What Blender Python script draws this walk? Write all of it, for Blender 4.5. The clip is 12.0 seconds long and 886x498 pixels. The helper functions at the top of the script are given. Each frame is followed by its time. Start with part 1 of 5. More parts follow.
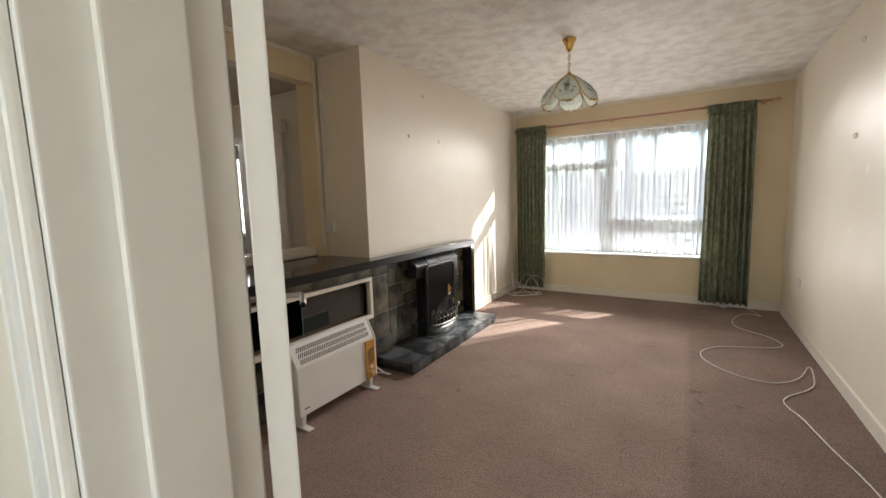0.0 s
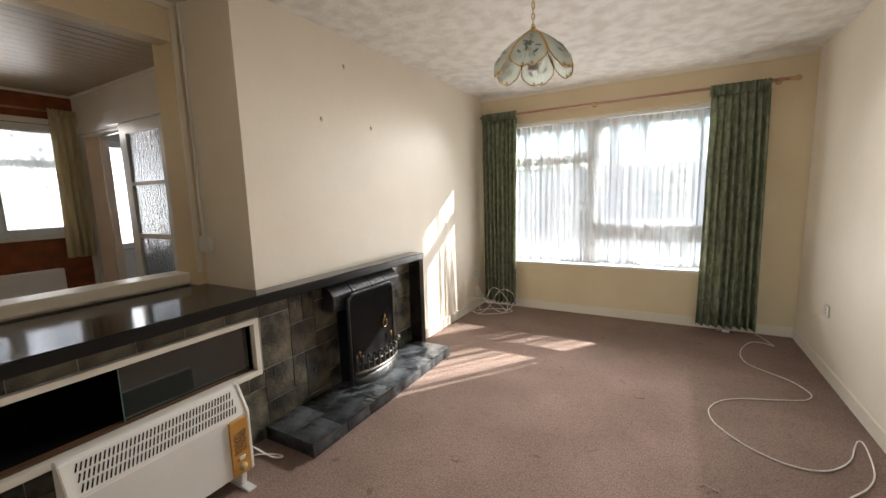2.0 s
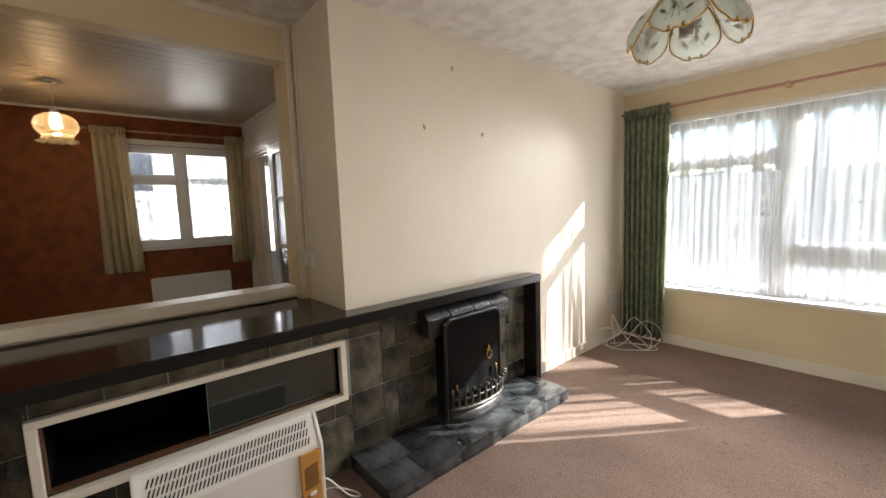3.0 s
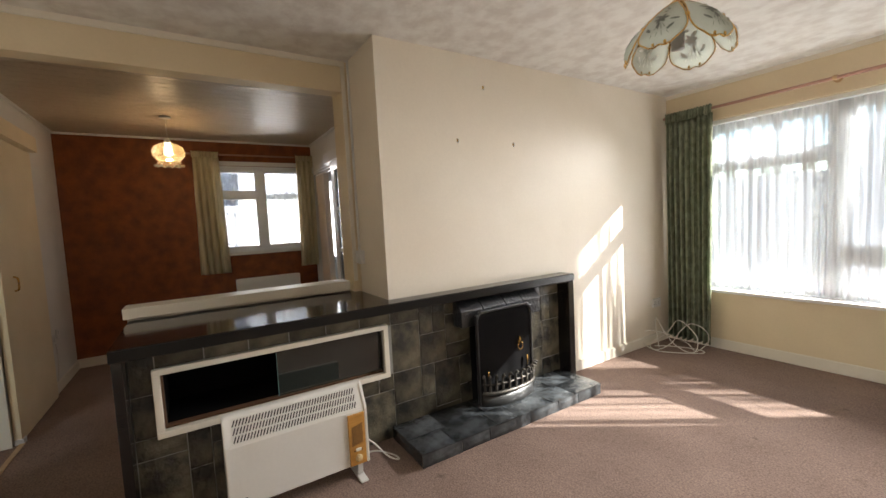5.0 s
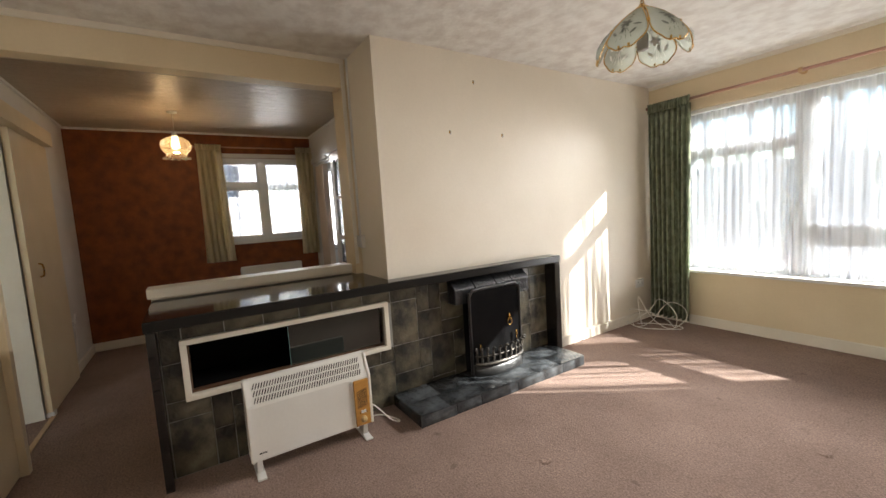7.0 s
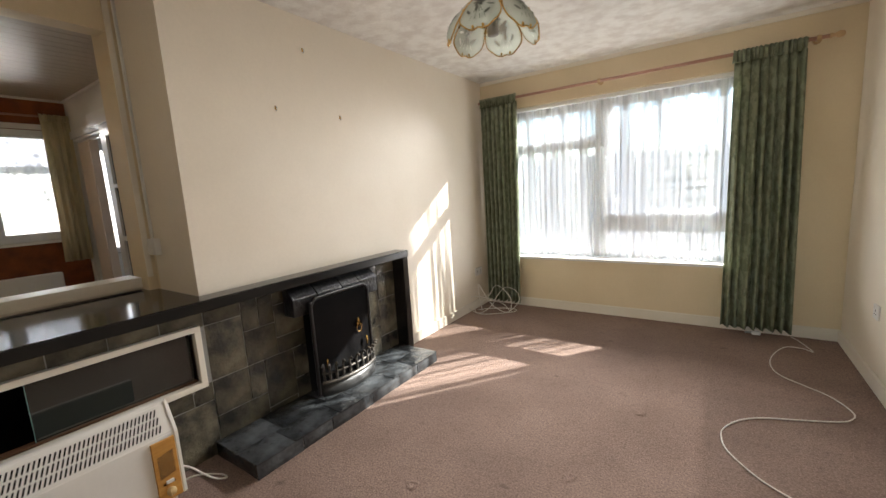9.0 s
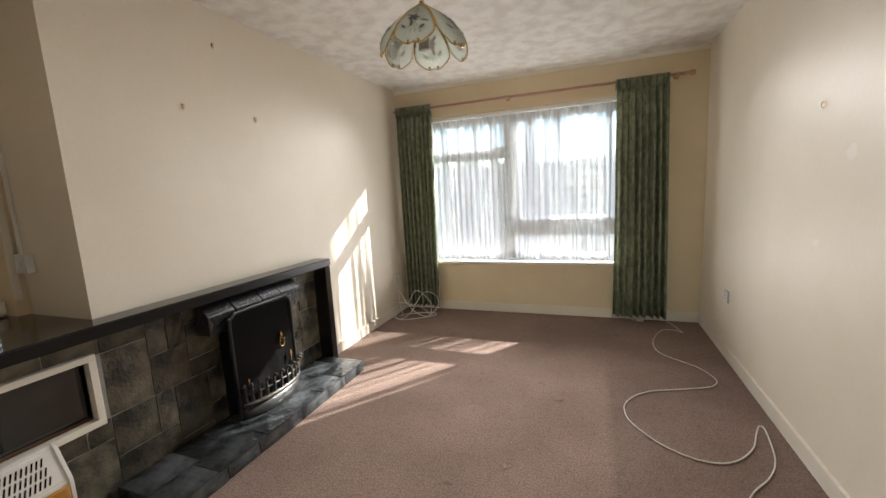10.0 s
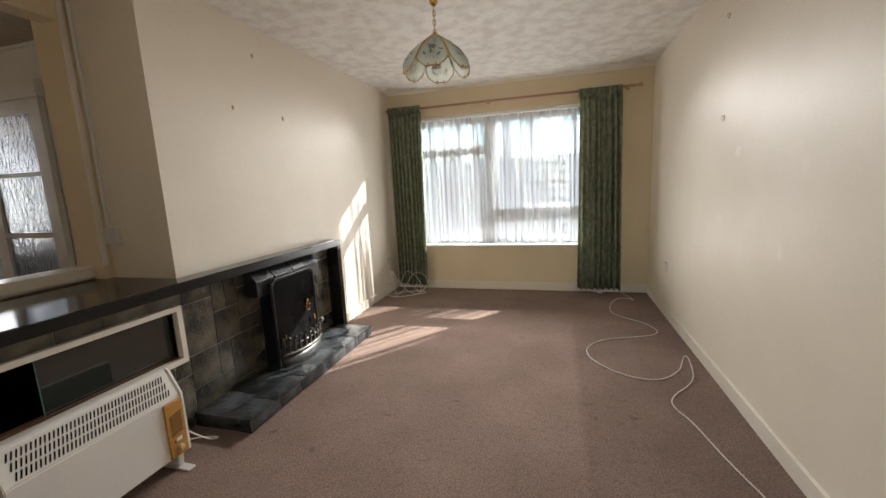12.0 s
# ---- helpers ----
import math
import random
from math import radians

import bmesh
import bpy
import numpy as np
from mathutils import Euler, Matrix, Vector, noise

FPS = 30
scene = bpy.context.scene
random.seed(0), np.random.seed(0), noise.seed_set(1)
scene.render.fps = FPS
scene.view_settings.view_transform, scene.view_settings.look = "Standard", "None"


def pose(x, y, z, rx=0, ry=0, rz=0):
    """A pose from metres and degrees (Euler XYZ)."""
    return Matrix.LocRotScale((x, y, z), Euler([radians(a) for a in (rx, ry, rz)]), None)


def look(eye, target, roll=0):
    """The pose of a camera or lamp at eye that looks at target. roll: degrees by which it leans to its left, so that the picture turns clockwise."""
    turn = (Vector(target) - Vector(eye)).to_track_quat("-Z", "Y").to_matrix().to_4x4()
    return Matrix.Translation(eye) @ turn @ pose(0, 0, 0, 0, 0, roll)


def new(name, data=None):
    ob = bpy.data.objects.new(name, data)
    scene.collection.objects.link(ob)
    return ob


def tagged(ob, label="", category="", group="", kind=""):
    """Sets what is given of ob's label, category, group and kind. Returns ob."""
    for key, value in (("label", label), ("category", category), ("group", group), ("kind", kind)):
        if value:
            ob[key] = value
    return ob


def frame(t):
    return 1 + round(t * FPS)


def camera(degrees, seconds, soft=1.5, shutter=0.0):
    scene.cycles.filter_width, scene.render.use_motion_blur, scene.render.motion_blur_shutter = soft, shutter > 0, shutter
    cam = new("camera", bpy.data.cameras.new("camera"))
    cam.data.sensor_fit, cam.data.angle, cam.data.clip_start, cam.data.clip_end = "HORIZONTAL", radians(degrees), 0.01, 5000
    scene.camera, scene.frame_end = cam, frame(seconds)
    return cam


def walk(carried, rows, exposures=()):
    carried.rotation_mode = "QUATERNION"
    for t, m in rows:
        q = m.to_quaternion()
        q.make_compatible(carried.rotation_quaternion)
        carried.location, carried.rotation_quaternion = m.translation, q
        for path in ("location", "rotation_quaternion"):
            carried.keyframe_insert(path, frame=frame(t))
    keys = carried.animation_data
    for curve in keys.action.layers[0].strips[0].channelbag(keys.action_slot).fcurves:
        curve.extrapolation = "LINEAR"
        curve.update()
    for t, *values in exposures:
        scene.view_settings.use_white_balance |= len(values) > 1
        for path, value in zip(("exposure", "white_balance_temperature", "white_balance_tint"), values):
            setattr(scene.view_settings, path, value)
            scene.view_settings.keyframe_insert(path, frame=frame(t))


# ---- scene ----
cam = camera(95.8, 12.0)
PATH = [
    (0, (0.105, 0.268, 1.298), (-0.937, 1.959, 1.062), -1.7),
    (0.5, (-0.007, 0.481, 1.295), (-0.643, 2.359, 1.032), -1.7),
    (1, (-0.022, 0.679, 1.335), (-0.513, 2.596, 1.043), -1.3),
    (1.5, (-0.048, 0.965, 1.356), (-0.682, 2.838, 1.054), -1.6),
    (2, (-0.034, 1.245, 1.377), (-1.012, 2.968, 1.103), -1.7),
    (2.5, (-0.028, 1.489, 1.407), (-1.335, 2.984, 1.161), -1.5),
    (3, (-0.106, 1.674, 1.399), (-1.616, 2.969, 1.192), -2.0),
    (3.2, (-0.135, 1.704, 1.403), (-1.691, 2.944, 1.203), -2.1),
    (4.8, (0.196, 1.65, 1.345), (-1.493, 2.712, 1.21), -3.1),
    (5, (0.24, 1.631, 1.343), (-1.453, 2.687, 1.203), -3.0),
    (5.5, (0.319, 1.592, 1.322), (-1.38, 2.638, 1.18), -3.1),
    (6, (0.378, 1.556, 1.321), (-1.323, 2.595, 1.165), -3.2),
    (6.5, (0.429, 1.528, 1.31), (-1.273, 2.565, 1.143), -3.4),
    (6.7, (0.447, 1.519, 1.31), (-1.252, 2.56, 1.136), -3.5),
    (8.3, (0.361, 1.573, 1.316), (-1.063, 2.95, 1.04), -3.7),
    (8.5, (0.308, 1.609, 1.316), (-1.038, 3.061, 1.037), -3.5),
    (9, (0.163, 1.685, 1.34), (-0.956, 3.316, 1.047), -3.5),
    (9.5, (0.096, 1.717, 1.364), (-0.799, 3.481, 1.067), -3.4),
    (10, (0.052, 1.576, 1.355), (-0.651, 3.426, 1.066), -3.1),
    (10.5, (-0.001, 1.396, 1.363), (-0.591, 3.285, 1.074), -2.9),
    (11, (-0.066, 1.226, 1.366), (-0.61, 3.128, 1.07), -2.7),
    (11.5, (-0.033, 1.097, 1.34), (-0.574, 2.998, 1.031), -2.7),
    (12, (0.012, 0.943, 1.315), (-0.538, 2.84, 0.999), -2.8),
]
walk(cam, [(t, look(eye, target, roll)) for t, eye, target, roll in PATH], exposures=[(0, 3.3, 6480, 12), (1.5, 3.35, 6480, 12), (2.5, 3.45, 6480, 12), (6.5, 3.55, 6480, 12), (8.5, 3.52, 6480, 12), (9.0, 3.42, 6480, 12), (9.5, 3.36, 6480, 12), (10, 3.2, 6480, 12), (12, 3.14, 6480, 12)])

# ---- world, sun, exposure ----
world = bpy.data.worlds.new("sky")
scene.world = world
world.use_nodes = True
wn = world.node_tree
sky = wn.nodes.new("ShaderNodeTexSky")
sky.sky_type = "NISHITA"
sky.sun_disc = False
sky.dust_density = 0.0
SUN = Vector((0.745, 1.0, 0.665)).normalized()
sky.sun_elevation = math.asin(SUN.z)
sky.sun_rotation = math.atan2(SUN.x, SUN.y)
wn.links.new(sky.outputs["Color"], wn.nodes["Background"].inputs["Color"])
wn.nodes["Background"].inputs["Strength"].default_value = 0.05
sun = new("sun", bpy.data.lights.new("sun", "SUN"))
sun.data.energy, sun.data.angle, sun.data.color = 3.6, radians(0.55), (1.0, 0.96, 0.91)
sun.matrix_world = look(SUN * 20, (0, 0, 0))


def daylight(eye, target, width, height, power, spread, color):
    """An added area lamp at an opening, standing in for the sky's light there."""
    lamp_ob = new("daylight_fill", bpy.data.lights.new("daylight_fill", "AREA"))
    lamp_ob.data.shape, lamp_ob.data.size, lamp_ob.data.size_y = "RECTANGLE", width, height
    lamp_ob.data.energy, lamp_ob.data.spread, lamp_ob.data.color = power, radians(spread), color
    lamp_ob.matrix_world = look(eye, target)


daylight((-0.66, 5.845, 0.60), (-0.66, 3.0, 2.0), 1.95, 0.03, 1.8, 170, (1.0, 0.97, 0.93))
daylight((-0.64, 5.845, 2.075), (-0.58, 1.9, 0.1), 1.7, 0.04, 3.2, 85, (1.0, 0.98, 0.95))
daylight((-5.60, 3.70, 1.45), (-4.0, 3.70, 1.40), 0.7, 1.0, 0.22, 160, (0.97, 0.98, 1.0))
daylight((-5.33, 2.44, 2.125), (-3.4, 1.4, 0.9), 0.9, 0.03, 0.40, 140, (1.0, 0.98, 0.95))
# warm lamp added behind the camera to brighten the hall; its window is assumed
daylight((0.35, -1.5, 1.3), (0.0, 1.0, 1.2), 1.1, 2.0, 1.8, 160, (1.0, 0.89, 0.78))


# ---- materials ----
def material(name, color, rough=0.6, metal=0.0, second=None, scale=6.0, grain=60.0, bump=0.1, detail=6.0, spec=0.5, stretch=(1, 1, 1), mix=(0.35, 0.65), vary=0.0, fleck=0.25):
    """A surface with variation at two scales and fine relief."""
    m = bpy.data.materials.new(name)
    m.use_nodes = True
    nt = m.node_tree
    b = nt.nodes["Principled BSDF"]
    b.inputs["Roughness"].default_value = rough
    b.inputs["Metallic"].default_value = metal
    b.inputs["Specular IOR Level"].default_value = spec
    co = nt.nodes.new("ShaderNodeTexCoord")
    mp = nt.nodes.new("ShaderNodeMapping")
    mp.inputs["Scale"].default_value = stretch
    nt.links.new(co.outputs["Object"], mp.inputs["Vector"])
    big = nt.nodes.new("ShaderNodeTexNoise")
    big.inputs["Scale"].default_value, big.inputs["Detail"].default_value = scale, detail
    fine = nt.nodes.new("ShaderNodeTexNoise")
    fine.inputs["Scale"].default_value, fine.inputs["Detail"].default_value = grain, 6
    nt.links.new(mp.outputs["Vector"], big.inputs["Vector"])
    nt.links.new(mp.outputs["Vector"], fine.inputs["Vector"])
    ramp = nt.nodes.new("ShaderNodeValToRGB")
    ramp.color_ramp.elements[0].position, ramp.color_ramp.elements[1].position = mix
    second = second or tuple(c * 0.9 for c in color)
    ramp.color_ramp.elements[0].color = (*second, 1)
    ramp.color_ramp.elements[1].color = (*color, 1)
    nt.links.new(big.outputs["Fac"], ramp.inputs["Fac"])
    tint = nt.nodes.new("ShaderNodeMix")
    tint.data_type, tint.blend_type = "RGBA", "MULTIPLY"
    tint.inputs["Factor"].default_value = fleck
    nt.links.new(ramp.outputs["Color"], tint.inputs["A"])
    nt.links.new(fine.outputs["Fac"], tint.inputs["B"])
    out = tint.outputs["Result"]
    if vary:
        info = nt.nodes.new("ShaderNodeObjectInfo")
        hsv = nt.nodes.new("ShaderNodeHueSaturation")
        rng = nt.nodes.new("ShaderNodeMapRange")
        rng.inputs["To Min"].default_value, rng.inputs["To Max"].default_value = 1 - vary, 1 + vary
        nt.links.new(info.outputs["Random"], rng.inputs["Value"])
        nt.links.new(rng.outputs["Result"], hsv.inputs["Value"])
        nt.links.new(out, hsv.inputs["Color"])
        out = hsv.outputs["Color"]
    nt.links.new(out, b.inputs["Base Color"])
    bp = nt.nodes.new("ShaderNodeBump")
    bp.inputs["Strength"].default_value, bp.inputs["Distance"].default_value = bump, 0.01
    nt.links.new(fine.outputs["Fac"], bp.inputs["Height"])
    nt.links.new(bp.outputs["Normal"], b.inputs["Normal"])
    return m


def shader_of(m):
    return m.node_tree.nodes["Principled BSDF"]


CREAM = material("cream_wall_paint", (0.86, 0.785, 0.665), 0.5, second=(0.81, 0.73, 0.605), scale=1.6, grain=70, bump=0.03, fleck=0.08)
BUFF = material("buff_wall_paint", (0.82, 0.695, 0.485), 0.5, second=(0.76, 0.635, 0.43), scale=1.6, grain=70, bump=0.03, fleck=0.08)
WHITEWALL = material("white_wall_paint", (0.80, 0.78, 0.74), 0.55, second=(0.74, 0.72, 0.68), scale=2.5, grain=140, bump=0.06, fleck=0.06)
TRIM = material("cream_gloss_paint", (0.85, 0.80, 0.70), 0.3, second=(0.81, 0.75, 0.64), scale=4, grain=50, bump=0.03, fleck=0.06)
BUFFGLOSS = material("buff_gloss_paint", (0.83, 0.70, 0.49), 0.32, second=(0.78, 0.65, 0.44), scale=4, grain=50, bump=0.03, fleck=0.06)
WHITE = material("white_gloss_paint", (0.82, 0.81, 0.78), 0.28, second=(0.78, 0.76, 0.72), scale=4, grain=50, bump=0.03, fleck=0.06)
UPVC = material("white_upvc", (0.85, 0.86, 0.87), 0.25, second=(0.82, 0.83, 0.84), bump=0.01, fleck=0.06)
CEILING = material("swirled_ceiling_paper", (0.86, 0.835, 0.785), 0.75, second=(0.72, 0.675, 0.62), scale=9, grain=30, bump=0.35, detail=3, mix=(0.36, 0.60), fleck=0.12)
BOARDS = material("satin_ceiling_boards", (0.60, 0.50, 0.38), 0.42, second=(0.56, 0.46, 0.345), scale=3, grain=40, bump=0.03)
RUST = material("rust_mottled_wallpaper", (0.31, 0.084, 0.013), 0.6, second=(0.17, 0.039, 0.006), scale=9, grain=90, bump=0.15, detail=8, mix=(0.3, 0.7))
CARPET = material("mauve_brown_carpet", (0.385, 0.275, 0.226), 0.95, second=(0.315, 0.223, 0.182), scale=2.2, grain=230, bump=0.9, detail=9, spec=0.1)


def wear_and_tone_in_carpet(m):
    """Tufts in clumps and a scatter of small pressed dents."""
    nt = m.node_tree
    b = shader_of(m)
    src = b.inputs["Base Color"].links[0].from_socket
    co = nt.nodes.new("ShaderNodeTexCoord")
    tuft = nt.nodes.new("ShaderNodeTexNoise")
    tuft.inputs["Scale"].default_value, tuft.inputs["Detail"].default_value = 110, 6
    nt.links.new(co.outputs["Object"], tuft.inputs["Vector"])
    tr = nt.nodes.new("ShaderNodeMapRange")
    tr.inputs["From Min"].default_value, tr.inputs["From Max"].default_value = 0.3, 0.7
    tr.inputs["To Min"].default_value, tr.inputs["To Max"].default_value = 0.66, 1.28
    nt.links.new(tuft.outputs["Fac"], tr.inputs["Value"])
    wob = nt.nodes.new("ShaderNodeTexNoise")
    wob.inputs["Scale"].default_value = 14
    nt.links.new(co.outputs["Object"], wob.inputs["Vector"])
    add = nt.nodes.new("ShaderNodeVectorMath")
    add.operation = "MULTIPLY_ADD"
    add.inputs[1].default_value = (0.09, 0.09, 0.0)
    nt.links.new(wob.outputs["Color"], add.inputs[0])
    nt.links.new(co.outputs["Object"], add.inputs[2])
    vor = nt.nodes.new("ShaderNodeTexVoronoi")
    vor.inputs["Scale"].default_value, vor.inputs["Randomness"].default_value = 2.9, 1.0
    nt.links.new(add.outputs["Vector"], vor.inputs["Vector"])
    dn = nt.nodes.new("ShaderNodeMapRange")
    dn.inputs["From Min"].default_value, dn.inputs["From Max"].default_value = 0.03, 0.075
    dn.inputs["To Min"].default_value, dn.inputs["To Max"].default_value = 0.7, 1.0
    nt.links.new(vor.outputs["Distance"], dn.inputs["Value"])
    scuff = nt.nodes.new("ShaderNodeTexNoise")
    scuff.inputs["Scale"].default_value, scuff.inputs["Detail"].default_value, scuff.inputs["Roughness"].default_value = 26, 5, 0.7
    nt.links.new(co.outputs["Object"], scuff.inputs["Vector"])
    sc = nt.nodes.new("ShaderNodeMapRange")
    sc.inputs["From Min"].default_value, sc.inputs["From Max"].default_value = 0.3, 0.5
    sc.inputs["To Min"].default_value, sc.inputs["To Max"].default_value = 0.8, 1.0
    nt.links.new(scuff.outputs["Fac"], sc.inputs["Value"])

    def product(a, c):
        q = nt.nodes.new("ShaderNodeMath")
        q.operation = "MULTIPLY"
        nt.links.new(a, q.inputs[0])
        nt.links.new(c, q.inputs[1])
        return q.outputs["Value"]
    # a strip by the side wall is darker, with a soft uneven edge
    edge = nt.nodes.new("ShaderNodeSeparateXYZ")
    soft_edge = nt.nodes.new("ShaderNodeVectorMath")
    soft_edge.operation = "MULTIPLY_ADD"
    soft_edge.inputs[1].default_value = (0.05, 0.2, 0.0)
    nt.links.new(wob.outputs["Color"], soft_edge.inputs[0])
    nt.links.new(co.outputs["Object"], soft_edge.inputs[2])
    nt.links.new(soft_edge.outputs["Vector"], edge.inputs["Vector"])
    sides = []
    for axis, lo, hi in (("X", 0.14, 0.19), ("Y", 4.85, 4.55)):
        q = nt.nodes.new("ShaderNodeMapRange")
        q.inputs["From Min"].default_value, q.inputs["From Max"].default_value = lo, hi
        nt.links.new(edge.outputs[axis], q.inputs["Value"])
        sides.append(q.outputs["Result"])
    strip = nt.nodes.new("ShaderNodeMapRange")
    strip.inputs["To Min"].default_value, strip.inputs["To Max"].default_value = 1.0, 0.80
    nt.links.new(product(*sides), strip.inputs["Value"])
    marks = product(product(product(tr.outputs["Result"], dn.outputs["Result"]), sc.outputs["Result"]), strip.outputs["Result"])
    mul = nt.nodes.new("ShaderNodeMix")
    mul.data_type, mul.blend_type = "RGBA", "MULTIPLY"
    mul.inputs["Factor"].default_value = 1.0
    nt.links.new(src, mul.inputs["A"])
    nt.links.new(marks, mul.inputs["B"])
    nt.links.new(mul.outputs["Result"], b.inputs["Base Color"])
SLATE = material("slate", (0.155, 0.138, 0.096), 0.24, second=(0.030, 0.030, 0.027), scale=9, grain=45, bump=0.6, detail=9, vary=0.45)
HEARTHSLATE = material("blue_slate", (0.085, 0.093, 0.099), 0.26, second=(0.017, 0.019, 0.021), scale=7, grain=40, bump=0.6, detail=9, vary=0.35)
MORTAR = material("grey_mortar", (0.33, 0.325, 0.30), 0.8, bump=0.4)
BLACKWOOD = material("black_gloss_timber", (0.014, 0.012, 0.011), 0.10, second=(0.02, 0.017, 0.015), scale=5, grain=60, bump=0.012, stretch=(6, 0.6, 6))
IRON = material("black_cast_iron", (0.012, 0.012, 0.013), 0.35, grain=120, bump=0.25)
BRASS = material("brass", (0.75, 0.48, 0.16), 0.25, 1.0, grain=90, bump=0.05)
STEEL = material("steel", (0.6, 0.6, 0.6), 0.3, 1.0, bump=0.03)
CABLE = material("white_cable_plastic", (0.74, 0.70, 0.63), 0.4, bump=0.02, fleck=0.06)
PLASTIC = material("white_plastic", (0.80, 0.79, 0.76), 0.35, bump=0.01, fleck=0.06)
ENAMEL = material("white_heater_enamel", (0.82, 0.81, 0.77), 0.3, second=(0.79, 0.775, 0.73), scale=3, bump=0.02, fleck=0.06)
# near-black; also stands in for shade inside the niche, slots and pin holes
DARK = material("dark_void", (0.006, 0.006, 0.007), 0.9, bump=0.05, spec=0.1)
TEAK = material("orange_teak_panel", (0.66, 0.35, 0.085), 0.45, second=(0.54, 0.26, 0.055), scale=8, grain=80, bump=0.05, stretch=(1, 1, 8))
POLEWOOD = material("pink_brown_pole", (0.55, 0.30, 0.22), 0.35, second=(0.45, 0.24, 0.17), scale=10, stretch=(1, 8, 8))
OAK = material("pale_pine", (0.62, 0.40, 0.20), 0.4, scale=10)

wear_and_tone_in_carpet(CARPET)


def cloth(name, a, b, scale, through_light, stretch=(1, 1, 1)):
    m = material(name, a, 0.85, second=b, scale=scale, grain=180, bump=0.25, detail=5, spec=0.15, mix=(0.45, 0.55), stretch=stretch)
    nt = m.node_tree
    tr = nt.nodes.new("ShaderNodeBsdfTranslucent")
    tr.inputs["Color"].default_value = (*a, 1)
    mx = nt.nodes.new("ShaderNodeMixShader")
    mx.inputs["Fac"].default_value = through_light
    nt.links.new(shader_of(m).outputs["BSDF"], mx.inputs[1])
    nt.links.new(tr.outputs["BSDF"], mx.inputs[2])
    nt.links.new(mx.outputs["Shader"], nt.nodes["Material Output"].inputs["Surface"])
    return m


GREEN = cloth("green_damask", (0.375, 0.41, 0.29), (0.225, 0.26, 0.175), 22, 0.26, (1.3, 1, 0.7))
BEIGE = cloth("cream_stripe_curtain", (0.83, 0.74, 0.53), (0.70, 0.62, 0.42), 8, 0.45, (1, 6, 0.5))


def lace(name, clear, flowers):
    """White net: part open mesh, part thread that glows with the light behind it."""
    m = bpy.data.materials.new(name)
    m.use_nodes = True
    nt = m.node_tree
    b = shader_of(m)
    b.inputs["Base Color"].default_value, b.inputs["Roughness"].default_value = (0.80, 0.82, 0.84, 1), 0.9
    tr = nt.nodes.new("ShaderNodeBsdfTranslucent")
    tr.inputs["Color"].default_value = (0.8, 0.8, 0.79, 1)
    thread = nt.nodes.new("ShaderNodeMixShader")
    thread.inputs["Fac"].default_value = 0.09
    nt.links.new(b.outputs["BSDF"], thread.inputs[1])
    nt.links.new(tr.outputs["BSDF"], thread.inputs[2])
    hole = nt.nodes.new("ShaderNodeBsdfTransparent")
    co = nt.nodes.new("ShaderNodeTexCoord")
    mp = nt.nodes.new("ShaderNodeMapping")
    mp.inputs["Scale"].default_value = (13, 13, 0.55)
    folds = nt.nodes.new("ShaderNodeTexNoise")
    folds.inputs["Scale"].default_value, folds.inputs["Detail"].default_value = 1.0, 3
    nt.links.new(co.outputs["Object"], mp.inputs["Vector"])
    nt.links.new(mp.outputs["Vector"], folds.inputs["Vector"])
    rng = nt.nodes.new("ShaderNodeMapRange")
    rng.inputs["From Min"].default_value, rng.inputs["From Max"].default_value = 0.38, 0.62
    rng.inputs["To Min"].default_value, rng.inputs["To Max"].default_value = clear - (0.2 if flowers else 0.5), clear + (0.1 if flowers else 0.15)
    nt.links.new(folds.outputs["Fac"], rng.inputs["Value"])
    out = rng.outputs["Result"]
    # blue-grey shade of the folds is painted into the thread colour by noise
    fold_shade = nt.nodes.new("ShaderNodeValToRGB")
    fold_shade.color_ramp.elements[0].position, fold_shade.color_ramp.elements[1].position = 0.36, 0.60
    fold_shade.color_ramp.elements[0].color, fold_shade.color_ramp.elements[1].color = (0.50, 0.56, 0.66, 1), (0.79, 0.84, 0.90, 1)
    nt.links.new(folds.outputs["Fac"], fold_shade.inputs["Fac"])
    nt.links.new(fold_shade.outputs["Color"], tr.inputs["Color"])
    if flowers:
        vor = nt.nodes.new("ShaderNodeTexVoronoi")
        vor.inputs["Scale"].default_value, vor.inputs["Randomness"].default_value = 11.0, 0.35
        nt.links.new(co.outputs["Object"], vor.inputs["Vector"])
        spot = nt.nodes.new("ShaderNodeMapRange")
        spot.inputs["From Min"].default_value, spot.inputs["From Max"].default_value = 0.14, 0.34
        spot.inputs["To Min"].default_value, spot.inputs["To Max"].default_value = 0.38, 1.0
        nt.links.new(vor.outputs["Distance"], spot.inputs["Value"])
        mul = nt.nodes.new("ShaderNodeMath")
        mul.operation = "MULTIPLY"
        nt.links.new(out, mul.inputs[0])
        nt.links.new(spot.outputs["Result"], mul.inputs[1])
        out = mul.outputs["Value"]
    mx = nt.nodes.new("ShaderNodeMixShader")
    nt.links.new(out, mx.inputs["Fac"])
    nt.links.new(thread.outputs["Shader"], mx.inputs[1])
    nt.links.new(hole.outputs["BSDF"], mx.inputs[2])
    nt.links.new(mx.outputs["Shader"], nt.nodes["Material Output"].inputs["Surface"])
    return m


NET = lace("white_net", 0.46, False)
FLOWERNET = lace("flowered_net", 0.62, True)


